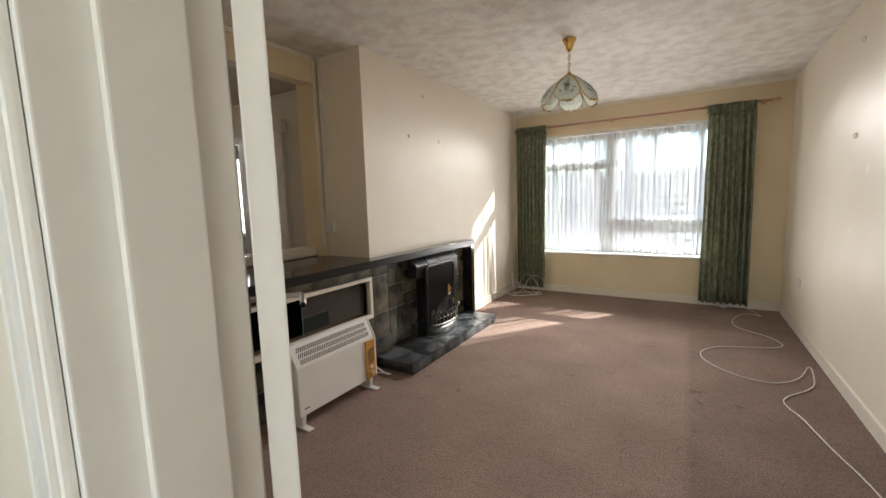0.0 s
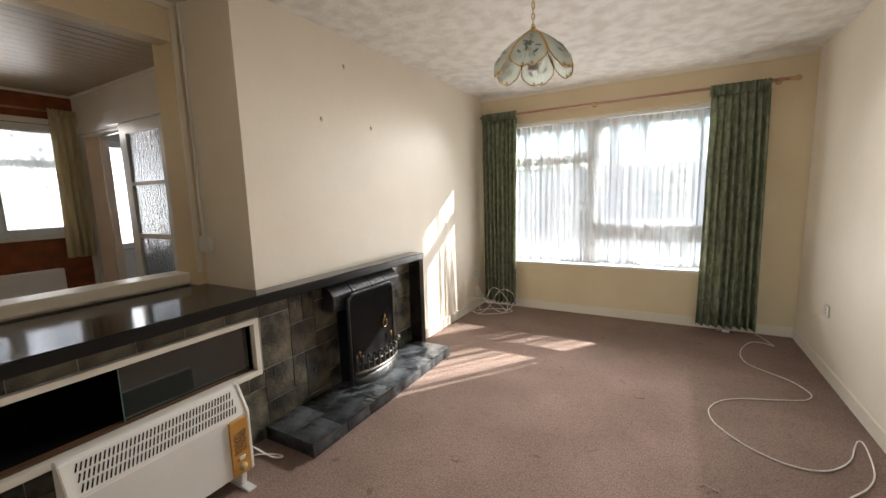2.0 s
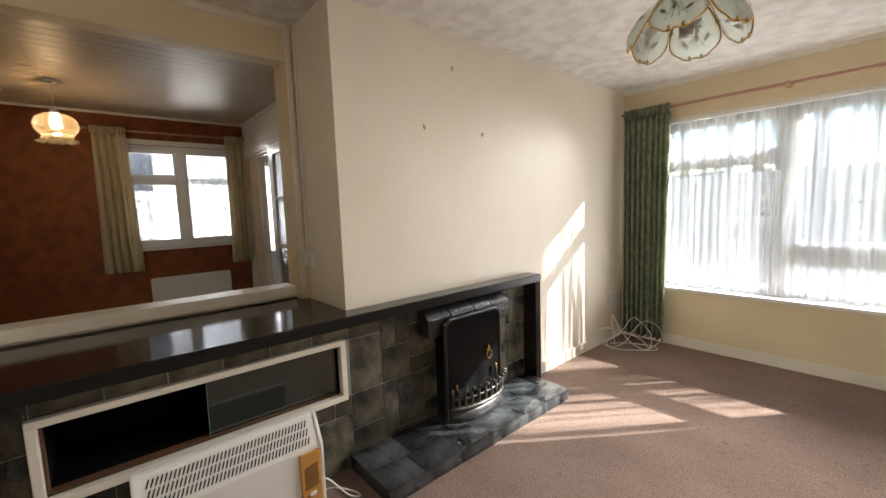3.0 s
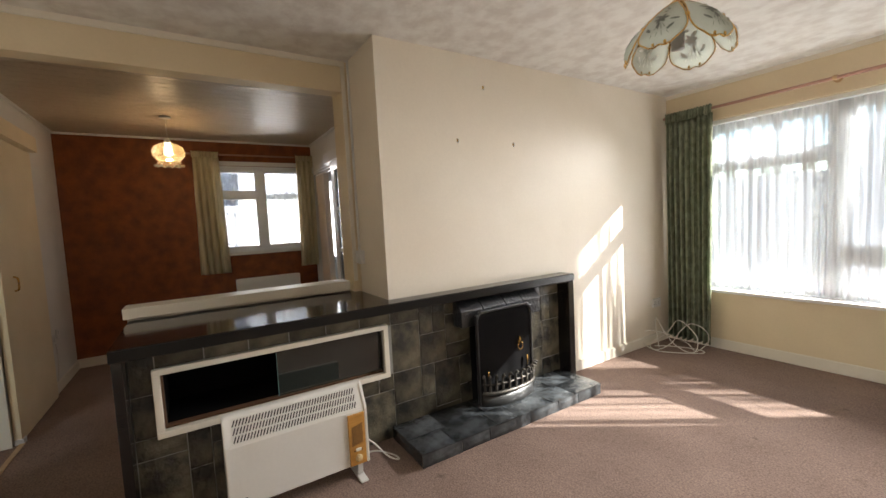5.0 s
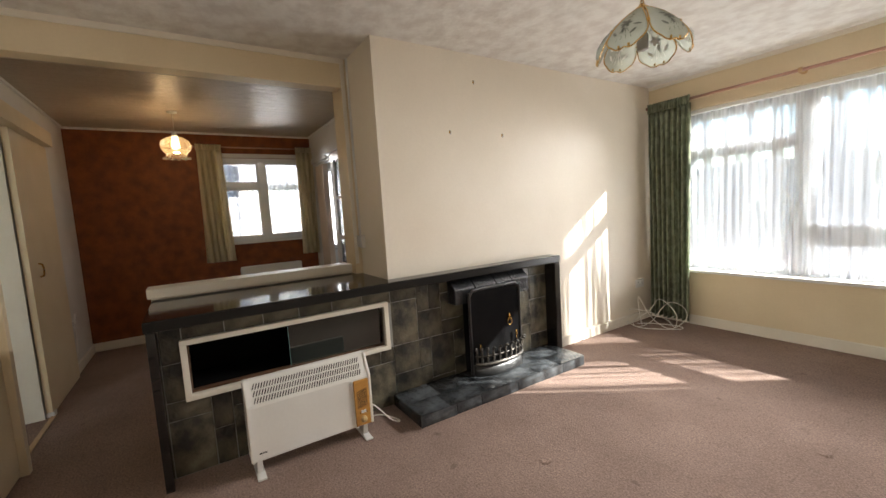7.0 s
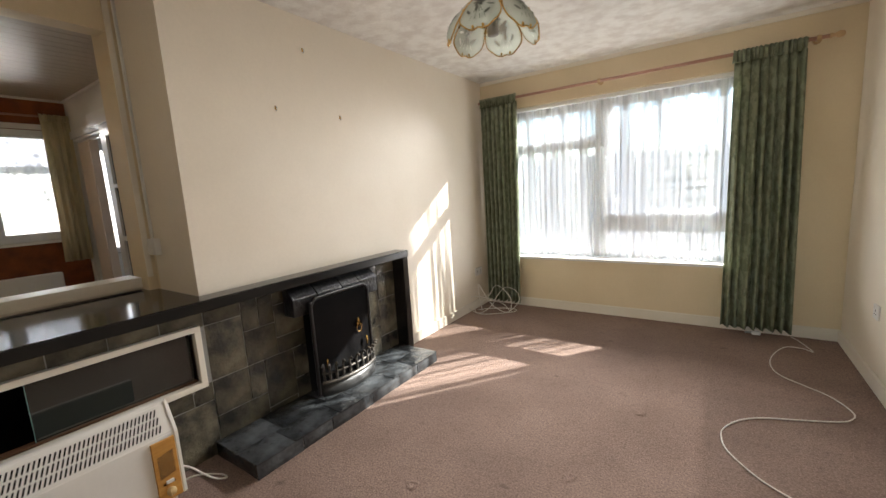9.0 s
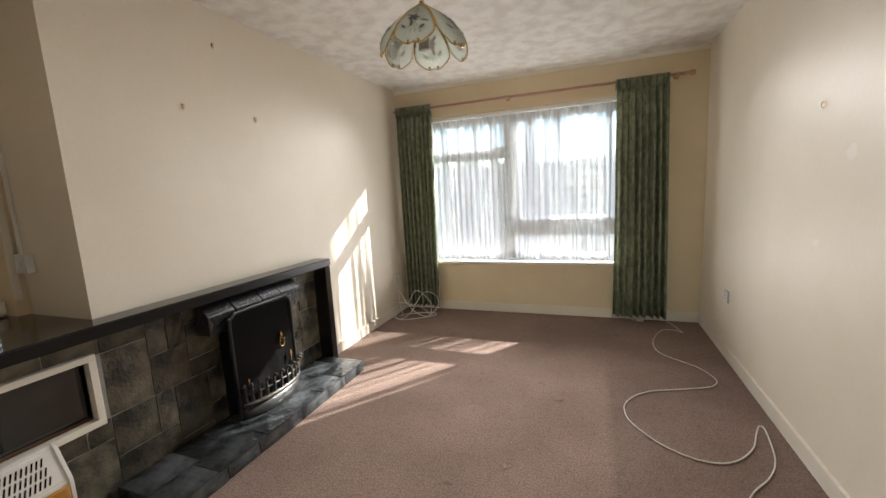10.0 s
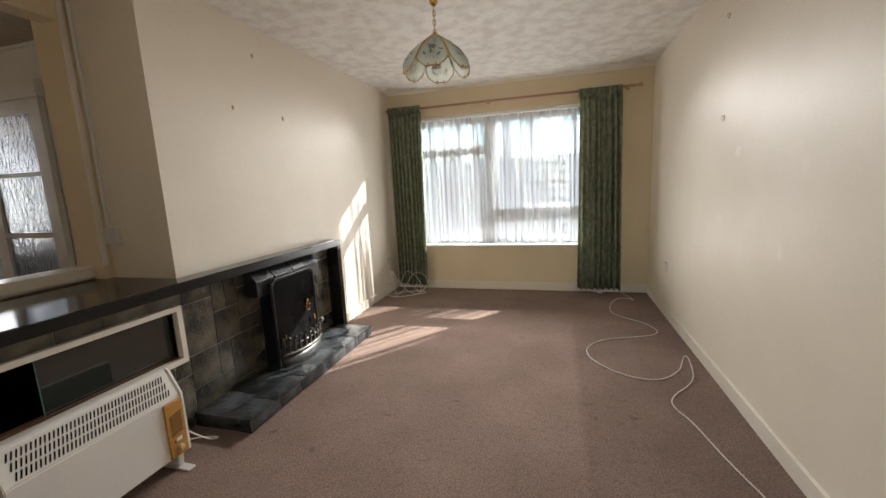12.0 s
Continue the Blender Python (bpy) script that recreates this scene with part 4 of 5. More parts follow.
def petal(angle, s0, s1, width):
    """One petal: a curved pane from s0 to s1 down the dome, with its brass rim and a printed flower, grey outside and white within."""
    def dome(s, w, lift=0.0):
        q = min(s, 1.0)
        r = 0.026 + 0.172 * (0.5 * q + 0.5 * math.sin(q * math.pi / 2)) - 0.03 * max(0.0, s - 1.1) + lift
        z = 2.207 - 0.17 * s ** 1.15
        bulge = (r - 0.02) * 0.07 * (1 - (w / width) ** 2)
        return (LX + (r + bulge) * math.cos(angle + w), LY + (r + bulge) * math.sin(angle + w), z)

    def half(t):
        if t < 0.6:
            return width * (0.8 + 0.2 * math.sin(t / 0.6 * math.pi / 2))
        q = (t - 0.6) / 0.4
        return width * (1 - q ** 2.6) ** 0.5 if q < 0.93 else width * (1 - 0.93 ** 2.6) ** 0.5
    nu, nv = 10, 16
    bm = bmesh.new()
    grid = []
    for j in range(nv + 1):
        t = j / nv
        row = []
        for i in range(nu + 1):
            u = 2 * i / nu - 1
            dip = 0.012 * math.cos(2 * math.pi * u) * max(0.0, (t - 0.8) / 0.2)
            row.append(bm.verts.new(dome(s0 + (s1 - s0) * (t - dip), half(t) * u)))
        grid.append(row)
    for p, q in zip(grid, grid[1:]):
        for i in range(nu):
            bm.faces.new((p[i], p[i + 1], q[i + 1], q[i]))
    rim = [r[0].co.copy() for r in grid] + [v.co.copy() for v in grid[-1][1:-1]] + [r[-1].co.copy() for r in reversed(grid)]
    pane = thicken(part("petal", bm, PETAL, lamp, "", True), 0.003)
    part("rim", tube(rim, 0.0032, 6), BRASS, pane, "brass rim", True)
    for t, u in ((0.55, -1), (0.55, 1), (0.97, -0.5), (0.97, 0.5)):
        p = dome(s0 + (s1 - s0) * t, half(t) * u)
        part("clip", rod(bmesh.new(), (p[0], p[1], p[2] - 0.006), (p[0], p[1], p[2] + 0.006), 0.0055, n=8), BRASS, pane)
    for lift, mat, text in ((0.0045, PRINT, "grey printed rose spray"), (-0.0065, PRINTW, "white printed rose spray")):
        bm = bmesh.new()

        def blot(t, w, rt_, rw, turn, n=7):
            pts = []
            for i in range(n):
                a = 2 * math.pi * i / n
                x, y = rw * math.cos(a), rt_ * math.sin(a)
                pts.append(dome(s0 + (s1 - s0) * t + (x * math.sin(turn) + y * math.cos(turn)) / 0.19, w + (x * math.cos(turn) - y * math.sin(turn)) / 0.15, lift))
            bm.faces.new([bm.verts.new(p) for p in pts])
        for k in range(6):
            a = k * math.pi / 3
            blot(0.52 + 0.05 * math.sin(a), width * 0.17 * math.cos(a), 0.006, 0.012, a)
        for k, (tt, ww) in enumerate(((0.70, -0.42), (0.74, 0.40), (0.60, 0.55), (0.66, -0.05), (0.44, -0.25))):
            blot(tt, width * ww, 0.005, 0.015, (0.9, -0.9, 0.2, 1.57, 0.5)[k])
        for k, (tt, ww) in enumerate(((0.36, 0.10), (0.30, 0.20), (0.24, 0.06))):
            blot(tt, width * ww, 0.004, 0.010, 0.7 * k)
        for k in range(4):
            w0 = width * (0.22 * k - 0.33)
            a0, a1 = s0 + (s1 - s0) * 0.64, s0 + (s1 - s0) * 0.86
            bm.faces.new([bm.verts.new(p) for p in (dome(a0, w0 * 0.3, lift), dome(a0, w0 * 0.3 + 0.012, lift), dome(a1, w0 + 0.010, lift), dome(a1, w0, lift))])
        part("flower_print", bm, mat, pane, text)


for i in range(6):
    petal(math.radians(-81 + 60 * i), 0.05, 1.25, 0.505)


# ---- small fittings of the living room ----
def hook(x, y, z, side):
    h = thing("picture_hook", (x, y, z), "small brass picture hook fixed in the wall", "hook", "picture hooks")
    part("plate", boxes((min(x, x + side * 0.002), max(x, x + side * 0.002), y - 0.005, y + 0.005, z - 0.004, z + 0.018)), BRASS, h)
    part("pin", tube([(x, y, z + 0.014), (x + side * 0.012, y, z + 0.012), (x + side * 0.014, y, z - 0.004), (x + side * 0.006, y, z - 0.012), (x + side * 0.004, y, z - 0.004)], 0.0022, 6), STEEL, h, "", True)


for y, z in ((3.45, 2.258), (3.21, 1.877), (3.712, 1.877)):
    hook(XC, y, z, 1)
for z in (1.633, 2.212):
    hook(XR, 3.85, z, -1)
FILLER = material("pale_wall_filler", (0.87, 0.805, 0.695), 0.4, second=(0.85, 0.78, 0.665), scale=20, grain=90, bump=0.05, fleck=0.06)
for i, (y, z, w, h) in enumerate(((2.96, 1.32, 0.03, 0.035), (3.83, 1.03, 0.03, 0.02), (3.62, 1.42, 0.035, 0.03), (3.10, 0.93, 0.02, 0.03))):
    patch = bmesh.new()
    ring = [(y + w * (1 + 0.25 * math.sin(3 * a + i)) * math.cos(a), z + h * (1 + 0.2 * math.cos(2 * a + i)) * math.sin(a)) for a in (2 * math.pi * k / 18 for k in range(18))]
    low = [patch.verts.new((XR - 0.0003, yy, zz)) for yy, zz in ring]
    top = [patch.verts.new((XR - 0.0008, y + (yy - y) * 0.85, z + (zz - z) * 0.85)) for yy, zz in ring]
    for k in range(18):
        patch.faces.new((low[k], low[(k + 1) % 18], top[(k + 1) % 18], top[k]))
    patch.faces.new(top)
    structure("filler_patch", patch, FILLER, "pale smear of filler on the cream wall", "wall mark")


def socket(base, normal, gangs, label, w=0.086, h=0.086, depth=0.012, rockers=False):
    """A wall plate that faces along normal ('x+', 'x-', 'y+', 'y-')."""
    p = thing("socket", base, label, "socket")
    x, y, z = base
    sg = 1 if normal[1] == "+" else -1
    wide = w * (1.7 if gangs == 2 else 1)

    def b(bm, u0, u1, z0, z1, d0, d1, bevel=0.0):
        d0, d1 = sorted((sg * d0, sg * d1))
        if normal[0] == "x":
            return box(bm, x + d0, x + d1, y + u0, y + u1, z + z0, z + z1, bevel)
        return box(bm, x + u0, x + u1, y + d0, y + d1, z + z0, z + z1, bevel)
    part("plate", b(bmesh.new(), -wide / 2, wide / 2, -h / 2, h / 2, 0, depth, 0.003), PLASTIC, p)
    for g in range(gangs):
        c = (g - (gangs - 1) / 2) * 0.066
        if rockers:
            part("rocker", b(bmesh.new(), c - 0.008, c + 0.008, -0.015, 0.015, depth, depth + 0.004, 0.002), PLASTIC, p)
        else:
            holes = bmesh.new()
            b(holes, c - 0.0035, c + 0.0035, 0.004, 0.014, depth, depth + 0.001)
            b(holes, c - 0.016, c - 0.008, -0.015, -0.011, depth, depth + 0.001)
            b(holes, c + 0.008, c + 0.016, -0.015, -0.011, depth, depth + 0.001)
            part("pin_holes", holes, DARK, p)
            part("rocker", b(bmesh.new(), c + 0.014, c + 0.022, 0.016, 0.032, depth, depth + 0.003, 0.001), PLASTIC, p)
    return p


socket((XR, 5.035, 0.457), "x-", 1, "white single socket on the cream wall")
socket((XC, 5.56, 0.405), "x+", 2, "white double socket beside the green curtain")
sw = socket((-2.43, 2.63, 1.122), "y-", 1, "white surface switch box at the end of a conduit", 0.094, 0.09, 0.032, True)
part("conduit", boxes((-2.475, -2.459, 2.617, 2.63, 1.167, ZC), bevel=0.002), PLASTIC, sw, "thin white conduit")

coil = thing("cable_coil", (-1.80, 5.45, 0), "loosely coiled white cable heaped by the curtain", "cable")
STRANDS = (((-0.12, 0.00, 0.012), (-0.15, 0.05, 0.29), (-0.065, 0.02, 0.15), (0.02, -0.02, 0.05), (0.15, -0.06, 0.006), (0.28, 0.0, 0.10), (0.26, 0.05, 0.20), (0.15, 0.07, 0.245), (0.065, 0.04, 0.18), (-0.02, 0.0, 0.06), (-0.15, -0.07, 0.006), (-0.27, 0.0, 0.05), (-0.28, 0.04, 0.12), (-0.20, 0.06, 0.16)),
           ((-0.20, 0.06, 0.16), (-0.06, 0.05, 0.14), (0.11, 0.03, 0.07), (0.18, -0.02, 0.012), (0.19, 0.03, 0.14), (0.05, 0.08, 0.27), (-0.05, 0.04, 0.15), (-0.19, -0.02, 0.05), (-0.15, -0.09, 0.006), (0.06, -0.10, 0.006), (0.24, -0.04, 0.006), (0.20, 0.06, 0.006), (-0.02, 0.09, 0.006), (-0.16, 0.05, 0.006)))
for strand in STRANDS:
    part("loop", tube([(-1.80 + 0.87 * u - 0.49 * d, 5.44 + 0.49 * u + 0.87 * d, z) for u, d, z in strand], 0.0044, 8), CABLE, coil, "", True)

lead = thing("floor_cable", (0.6, 4.2, 0), "long white cable snaking over the carpet", "cable")
LEAD = [(0.70, 5.74), (0.735, 5.67), (0.79, 5.46), (0.735, 5.505), (0.635, 5.485), (0.545, 5.28), (0.515, 5.08), (0.55, 4.93), (0.658, 4.82), (0.76, 4.72), (0.822, 4.56), (0.79, 4.465), (0.725, 4.417), (0.582, 4.357), (0.41, 4.29),
        (0.30, 4.20), (0.235, 4.08), (0.227, 3.99), (0.245, 3.90), (0.30, 3.806), (0.383, 3.71), (0.50, 3.64), (0.618, 3.632), (0.713, 3.689), (0.80, 3.805), (0.85, 3.93), (0.872, 3.965), (0.888, 3.93), (0.865, 3.738), (0.797, 3.59), (0.70, 3.468), (0.65, 3.37), (0.655, 3.28), (0.70, 3.16), (0.745, 2.94), (0.78, 2.79), (0.815, 2.66), (0.85, 2.45), (0.86, 2.2)]
part("strand", tube([(x, y, 0.006 + (0.03 if 0.86 < x and 3.9 < y < 4 else 0)) for x, y in LEAD], 0.0036), CABLE, lead, "", True)
plug = thing("loose_plug", (0.475, 5.70, 0), "small white plug lying under the curtain", "plug")
part("body", boxes((0.445, 0.505, 5.685, 5.725, 0.004, 0.034), bevel=0.008), PLASTIC, plug)
part("pins", boxes((0.40, 0.445, 5.695, 5.702, 0.012, 0.02), (0.40, 0.445, 5.71, 5.717, 0.012, 0.02)), STEEL, plug)

# ---- entrance door and frame ----
def frame_set(x0, x1, top, name):
    """Lining, stops and architraves of a doorway in the entrance wall."""
    f = thing(name, ((x0 + x1) / 2, YH, 0), "white gloss door frame with moulded architrave", "door frame")
    f["kind"] = "structure"
    part("lining", boxes((x0 - 0.028, x0, YH, YS + 0.004, 0, top), (x1, x1 + 0.028, YH, YS + 0.004, 0, top), (x0 - 0.028, x1 + 0.028, YH, YS + 0.004, top, top + 0.028), bevel=0.002), WHITE, f)
    part("stop", boxes((x0, x0 + 0.014, 0.435, 0.515, 0, top), (x1 - 0.014, x1, 0.435, 0.515, 0, top), (x0, x1, 0.435, 0.515, top - 0.014, top), bevel=0.003), WHITE, f)
    for s, y0 in ((-1, YH), (1, YS)):
        for w0, w1, d in ((0.012, 0.075, 0.012), (0.02, 0.055, 0.019), (0.06, 0.075, 0.022)):
            ya, yb = sorted((y0, y0 + s * d))
            part("architrave", boxes((x0 - w1, x0 - w0, ya, yb, 0, top + w0), (x1 + w0, x1 + w1, ya, yb, 0, top + w0), (x0 - w1, x1 + w1, ya, yb, top + w0, top + w1), bevel=0.005), WHITE, f)
    return f


frame_set(DX0, DX1, DZ, "door_frame")
door = thing("door_1", (-0.395, 0.585, 0), "white painted hinged door standing wide open", "door")
door["kind"] = "structure"
turn = Matrix.Translation((-0.350, 0.603, 0)) @ Matrix.Rotation(radians(144.5), 4, "Z")
bm = boxes((0, 0.755, 0, 0.036, 0.012, 1.99), bevel=0.003)
bm.transform(turn)
leaf = part("leaf", bm, WHITE, door)
for s, y in ((-1, 0.0), (1, 0.036)):
    bm = boxes((0.685, 0.725, min(y, y + s * 0.006), max(y, y + s * 0.006), 0.93, 1.09), bevel=0.003)
    bm.transform(turn)
    hp = part("handle_plate", bm, STEEL, leaf, "satin metal handle plate")
    bm = tube([(0.705, y + s * 0.005, 1.03), (0.705, y + s * 0.045, 1.03), (0.695, y + s * 0.055, 1.03), (0.64, y + s * 0.055, 1.028), (0.60, y + s * 0.052, 1.022)], 0.009)
    bm.transform(turn)
    part("lever", bm, STEEL, leaf, "satin metal lever handle", True)
for z in (0.25, 1.0, 1.75):
    bm = rod(bmesh.new(), (-0.377, 0.588, z), (-0.377, 0.588, z + 0.09), 0.006)
    part("hinge", bm, WHITE, door)

# ---- dining room ----
YP = 0.512                                       # dining side of the entrance wall
pelmet = solid("sliding_door_pelmet", boxes((-4.35, -1.75, YS - 0.06, 0.612, 2.075, 2.195), bevel=0.004), BUFFGLOSS, "buff boxed pelmet over the sliding doors", "pelmet")
slide = thing("door_2", (-3.9, 0.54, 0), "buff sliding door pushed open along the wall", "door")
slide["kind"] = "structure"
leaf = part("leaf", boxes((-4.38, -3.56, 0.525, 0.556, 0.012, 2.072), bevel=0.002), BUFFGLOSS, slide)
part("edge_strip", boxes((-3.556, -3.485, 0.522, 0.562, 0.012, 2.072), bevel=0.004), BUFFGLOSS, slide)
part("pull", tube([(-3.70, 0.557, 1.01), (-3.70, 0.578, 1.02), (-3.70, 0.582, 1.06), (-3.70, 0.578, 1.10), (-3.70, 0.557, 1.11)], 0.006), BRASS, leaf, "slim brass pull", True)
part("guide", boxes((-3.54, -3.48, 0.522, 0.57, 0.0, 0.035), bevel=0.003), PLASTIC, slide, "small floor guide")
slide2 = thing("door_3", (-2.3, 0.6, 0), "buff sliding door leaf with a raised edge", "door")
slide2["kind"] = "structure"
part("leaf", boxes((-2.60, -1.82, 0.58, 0.61, 0.012, 2.072), bevel=0.002), BUFFGLOSS, slide2)
part("edge_strip", boxes((-2.655, -2.60, 0.562, 0.645, 0.0, 2.072), bevel=0.004), BUFFGLOSS, slide2)
structure("sliding_door_lining", boxes((SX0, SX0 + 0.014, YH, 0.52, 0, 2.08)), TRIM, "cream lining of the sliding doorway", "trim")
structure("threshold", boxes((-3.48, -2.66, 0.545, 0.575, 0, 0.007), bevel=0.002), OAK, "narrow threshold strip across the sliding doorway", "threshold")
socket((-4.72, YP, 0.50), "y+", 1, "white socket low on the pale wall")
s2 = socket((-4.58, YP, 0.47), "y+", 1, "white socket with its flex low on the wall")
part("flex", tube([(-4.62, YP + 0.008, 0.43), (-4.63, YP + 0.01, 0.30), (-4.60, YP + 0.01, 0.18), (-4.55, YP + 0.012, 0.10)], 0.003), CABLE, s2, "", True)

pend = thing("pendant_light", (-4.34, 1.51, ZD), "lit etched-glass pendant with frilled rim", "pendant light")
part("ceiling_rose", lathe(bmesh.new(), -4.34, 1.51, [(0, ZD), (0.045, ZD), (0.043, ZD - 0.012), (0.012, ZD - 0.022), (0, ZD - 0.022)], 20), PLASTIC, pend, "white ceiling rose", True)
part("flex", rod(bmesh.new(), (-4.34, 1.51, ZD - 0.02), (-4.34, 1.51, 2.24), 0.0035, n=8), CABLE, pend)
part("holder", lathe(bmesh.new(), -4.34, 1.51, [(0, 2.25), (0.014, 2.25), (0.02, 2.225), (0.028, 2.22), (0.028, 2.19), (0, 2.185)], 16), PLASTIC, pend, "", True)
SHADE = material("amber_etched_glass", (1.0, 0.93, 0.78), 0.15, second=(0.86, 0.74, 0.52), scale=34, grain=60, bump=0.3, mix=(0.48, 0.52))
shader_of(SHADE).inputs["Transmission Weight"].default_value = 0.9
nt = SHADE.node_tree
lit = nt.nodes.new("ShaderNodeBsdfTranslucent")
lit.inputs["Color"].default_value = (1.0, 0.80, 0.50, 1)
mixer = nt.nodes.new("ShaderNodeMixShader")
mixer.inputs["Fac"].default_value = 0.13
nt.links.new(shader_of(SHADE).outputs["BSDF"], mixer.inputs[1])
nt.links.new(lit.outputs["BSDF"], mixer.inputs[2])
nt.links.new(mixer.outputs["Shader"], nt.nodes["Material Output"].inputs["Surface"])
shade = part("shade", lathe(bmesh.new(), -4.34, 1.51, [(0.03, 2.202), (0.07, 2.195), (0.115, 2.165), (0.135, 2.12), (0.126, 2.078), (0.10, 2.048), (0.088, 2.03), (0.10, 2.008), (0.122, 1.99)], 48,
             lambda r, z, a: (r * (1 + (0.05 * math.sin(12 * a) if z < 1.995 else 0)), z + (0.008 * math.sin(12 * a) if z < 1.995 else 0))), SHADE, pend, "amber etched globe with frilled rim", True)
shade.visible_shadow = False
glow = bpy.data.materials.new("lit_bulb")
glow.use_nodes = True
shader_of(glow).inputs["Emission Color"].default_value = (1.0, 0.72, 0.38, 1)
shader_of(glow).inputs["Emission Strength"].default_value = 1.0
part("bulb", lathe(bmesh.new(), -4.34, 1.51, [(0, 2.185), (0.012, 2.18), (0.013, 2.160), (0.022, 2.130), (0.023, 2.118), (0.015, 2.104), (0, 2.099)], 16), glow, pend, "glowing warm bulb", True)
bulb = new("pendant_lamp", bpy.data.lights.new("pendant_lamp", "POINT"))
bulb.data.energy, bulb.data.color, bulb.data.shadow_soft_size = 0.2, (1.0, 0.70, 0.38), 0.015
bulb.location = (-4.34, 1.51, 2.05)

curtain("cream striped curtain at the dining window", "curtain", BEIGE, 1.70, 1.965, 1.69, 2.01, XD + 0.085, 0.855, 2.285, 4, 0.03, 31, "y", 0.06)
curtain("cream striped curtain hanging by the corner", "curtain", BEIGE, 2.845, 3.055, 2.83, 3.05, XD + 0.085, 0.85, 2.28, 3, 0.028, 37, "y", 0.06)
rail = thing("curtain_rail", (XD + 0.06, 2.3, 2.27), "slim pale curtain rail over the dining window", "curtain rail")
part("rail", rod(bmesh.new(), (XD + 0.062, 1.57, 2.268), (XD + 0.062, 3.06, 2.268), 0.01, n=12), POLEWOOD, rail, "", True)
for y in (1.64, 2.36, 3.04):
    part("bracket", rod(bmesh.new(), (XD, y, 2.268), (XD + 0.062, y, 2.268), 0.006), OAK, rail)
solid("net_curtain", hanging(bmesh.new(), EY0 + 0.02, EY1 - 0.02, EY0 + 0.02, EY1 - 0.02, XD - 0.115, EZ0 + 0.03, EZ1 - 0.03, 16, 0.004, 41, "y", 12, 6, 0, 0.01), FLOWERNET, "white net with a flower pattern", "net curtain", smooth=True)

rad = thing("panel_heater", (XD + 0.07, 2.42, 0.2), "white wall panel heater under the dining window", "radiator")
part("panel", boxes((XD + 0.03, XD + 0.085, 2.045, 2.80, 0.20, 0.757), bevel=0.012), ENAMEL, rad)
part("top_grille", boxes((XD + 0.04, XD + 0.078, 2.08, 2.77, 0.756, 0.760)), WHITE, rad)
for y in (2.2, 2.65):
    part("bracket", boxes((XD, XD + 0.035, y - 0.02, y + 0.02, 0.3, 0.7)), STEEL, rad)
structure("cornice", boxes((XD, XD + 0.02, YP, YD, ZD - 0.022, ZD), (XD + 0.02, -2.7, YD - 0.02, YD, ZD - 0.022, ZD), (XD + 0.02, -2.62, YP, YP + 0.02, ZD - 0.022, ZD), bevel=0.004), WHITE, "thin white bead round the dining ceiling", "trim")

# ---- kitchen doorway ----
structure("kitchen_casing", boxes((KX0 - 0.06, KX0, YD - 0.02, YD, 0, KZ + 0.075), (KX0, KX1, YD - 0.02, YD, KZ, KZ + 0.075), (KX0 - 0.0, KX0 + 0.02, YD, YD + 0.1, 0, KZ), (KX0, KX1, YD, YD + 0.1, KZ - 0.02, KZ), bevel=0.004), WHITE, "white gloss casing of the kitchen doorway", "trim")
gd = thing("door_4", (-3.86, 3.03, 0), "white sliding door with rippled glass panes", "door")
gd["kind"] = "structure"
GX0, GX1, G0, G1 = -4.255, -3.49, 3.005, 3.045
panes = [(1.555, 1.965), (1.105, 1.525), (0.62, 1.065), (0.22, 0.58)]
bm = boxes((GX0, GX0 + 0.115, G0, G1, 0.01, 2.06), (GX1 - 0.115, GX1, G0, G1, 0.01, 2.06), (GX0 + 0.115, GX1 - 0.115, G0, G1, 1.965, 2.06), (GX0 + 0.115, GX1 - 0.115, G0, G1, 1.525, 1.555),
           (GX0 + 0.115, GX1 - 0.115, G0, G1, 1.065, 1.105), (GX0 + 0.115, GX1 - 0.115, G0, G1, 0.58, 0.62), (GX0 + 0.115, GX1 - 0.115, G0, G1, 0.01, 0.22), bevel=0.003)
part("frame", bm, WHITE, gd)
for a, b in panes:
    p = part("pane", boxes((GX0 + 0.11, GX1 - 0.11, 3.022, 3.028, a - 0.005, b + 0.005)), RIPPLE, gd, "rippled obscure glass")
    p.visible_shadow = False
solid("glass_door_pelmet", boxes((-4.45, -3.455, 2.985, YD - 0.021, 2.062, 2.175), bevel=0.004), WHITE, "white boxed pelmet over the glazed door", "pelmet")
fd = thing("door_6", (-5.05, 3.12, 0), "pale pink concertina folding door, pushed open", "folding door")
fd["kind"] = "structure"
VINYL = material("pale_pink_vinyl", (0.78, 0.66, 0.56), 0.45, second=(0.73, 0.61, 0.51), scale=3, grain=80, bump=0.05, fleck=0.08)
part("track", boxes((KX0 + 0.021, -4.30, 3.105, 3.135, KZ - 0.036, KZ - 0.0205)), WHITE, fd, "white overhead track")
for i in range(8):
    x0 = -5.222 + i * 0.044
    ya, yb = (3.088, 3.148) if i % 2 else (3.148, 3.088)
    leaf = bmesh.new()
    vs = [leaf.verts.new(c) for c in ((x0, ya, 0.012), (x0 + 0.044, yb, 0.012), (x0 + 0.044, yb, KZ - 0.037), (x0, ya, KZ - 0.037), (x0 + 0.003, ya + 0.005, 0.012), (x0 + 0.047, yb + 0.005, 0.012), (x0 + 0.047, yb + 0.005, KZ - 0.037), (x0 + 0.003, ya + 0.005, KZ - 0.037))]
    for q in ((0, 1, 2, 3), (7, 6, 5, 4), (0, 4, 5, 1), (1, 5, 6, 2), (2, 6, 7, 3), (3, 7, 4, 0)):
        leaf.faces.new([vs[k] for k in q])
    part("leaf", leaf, VINYL, fd)
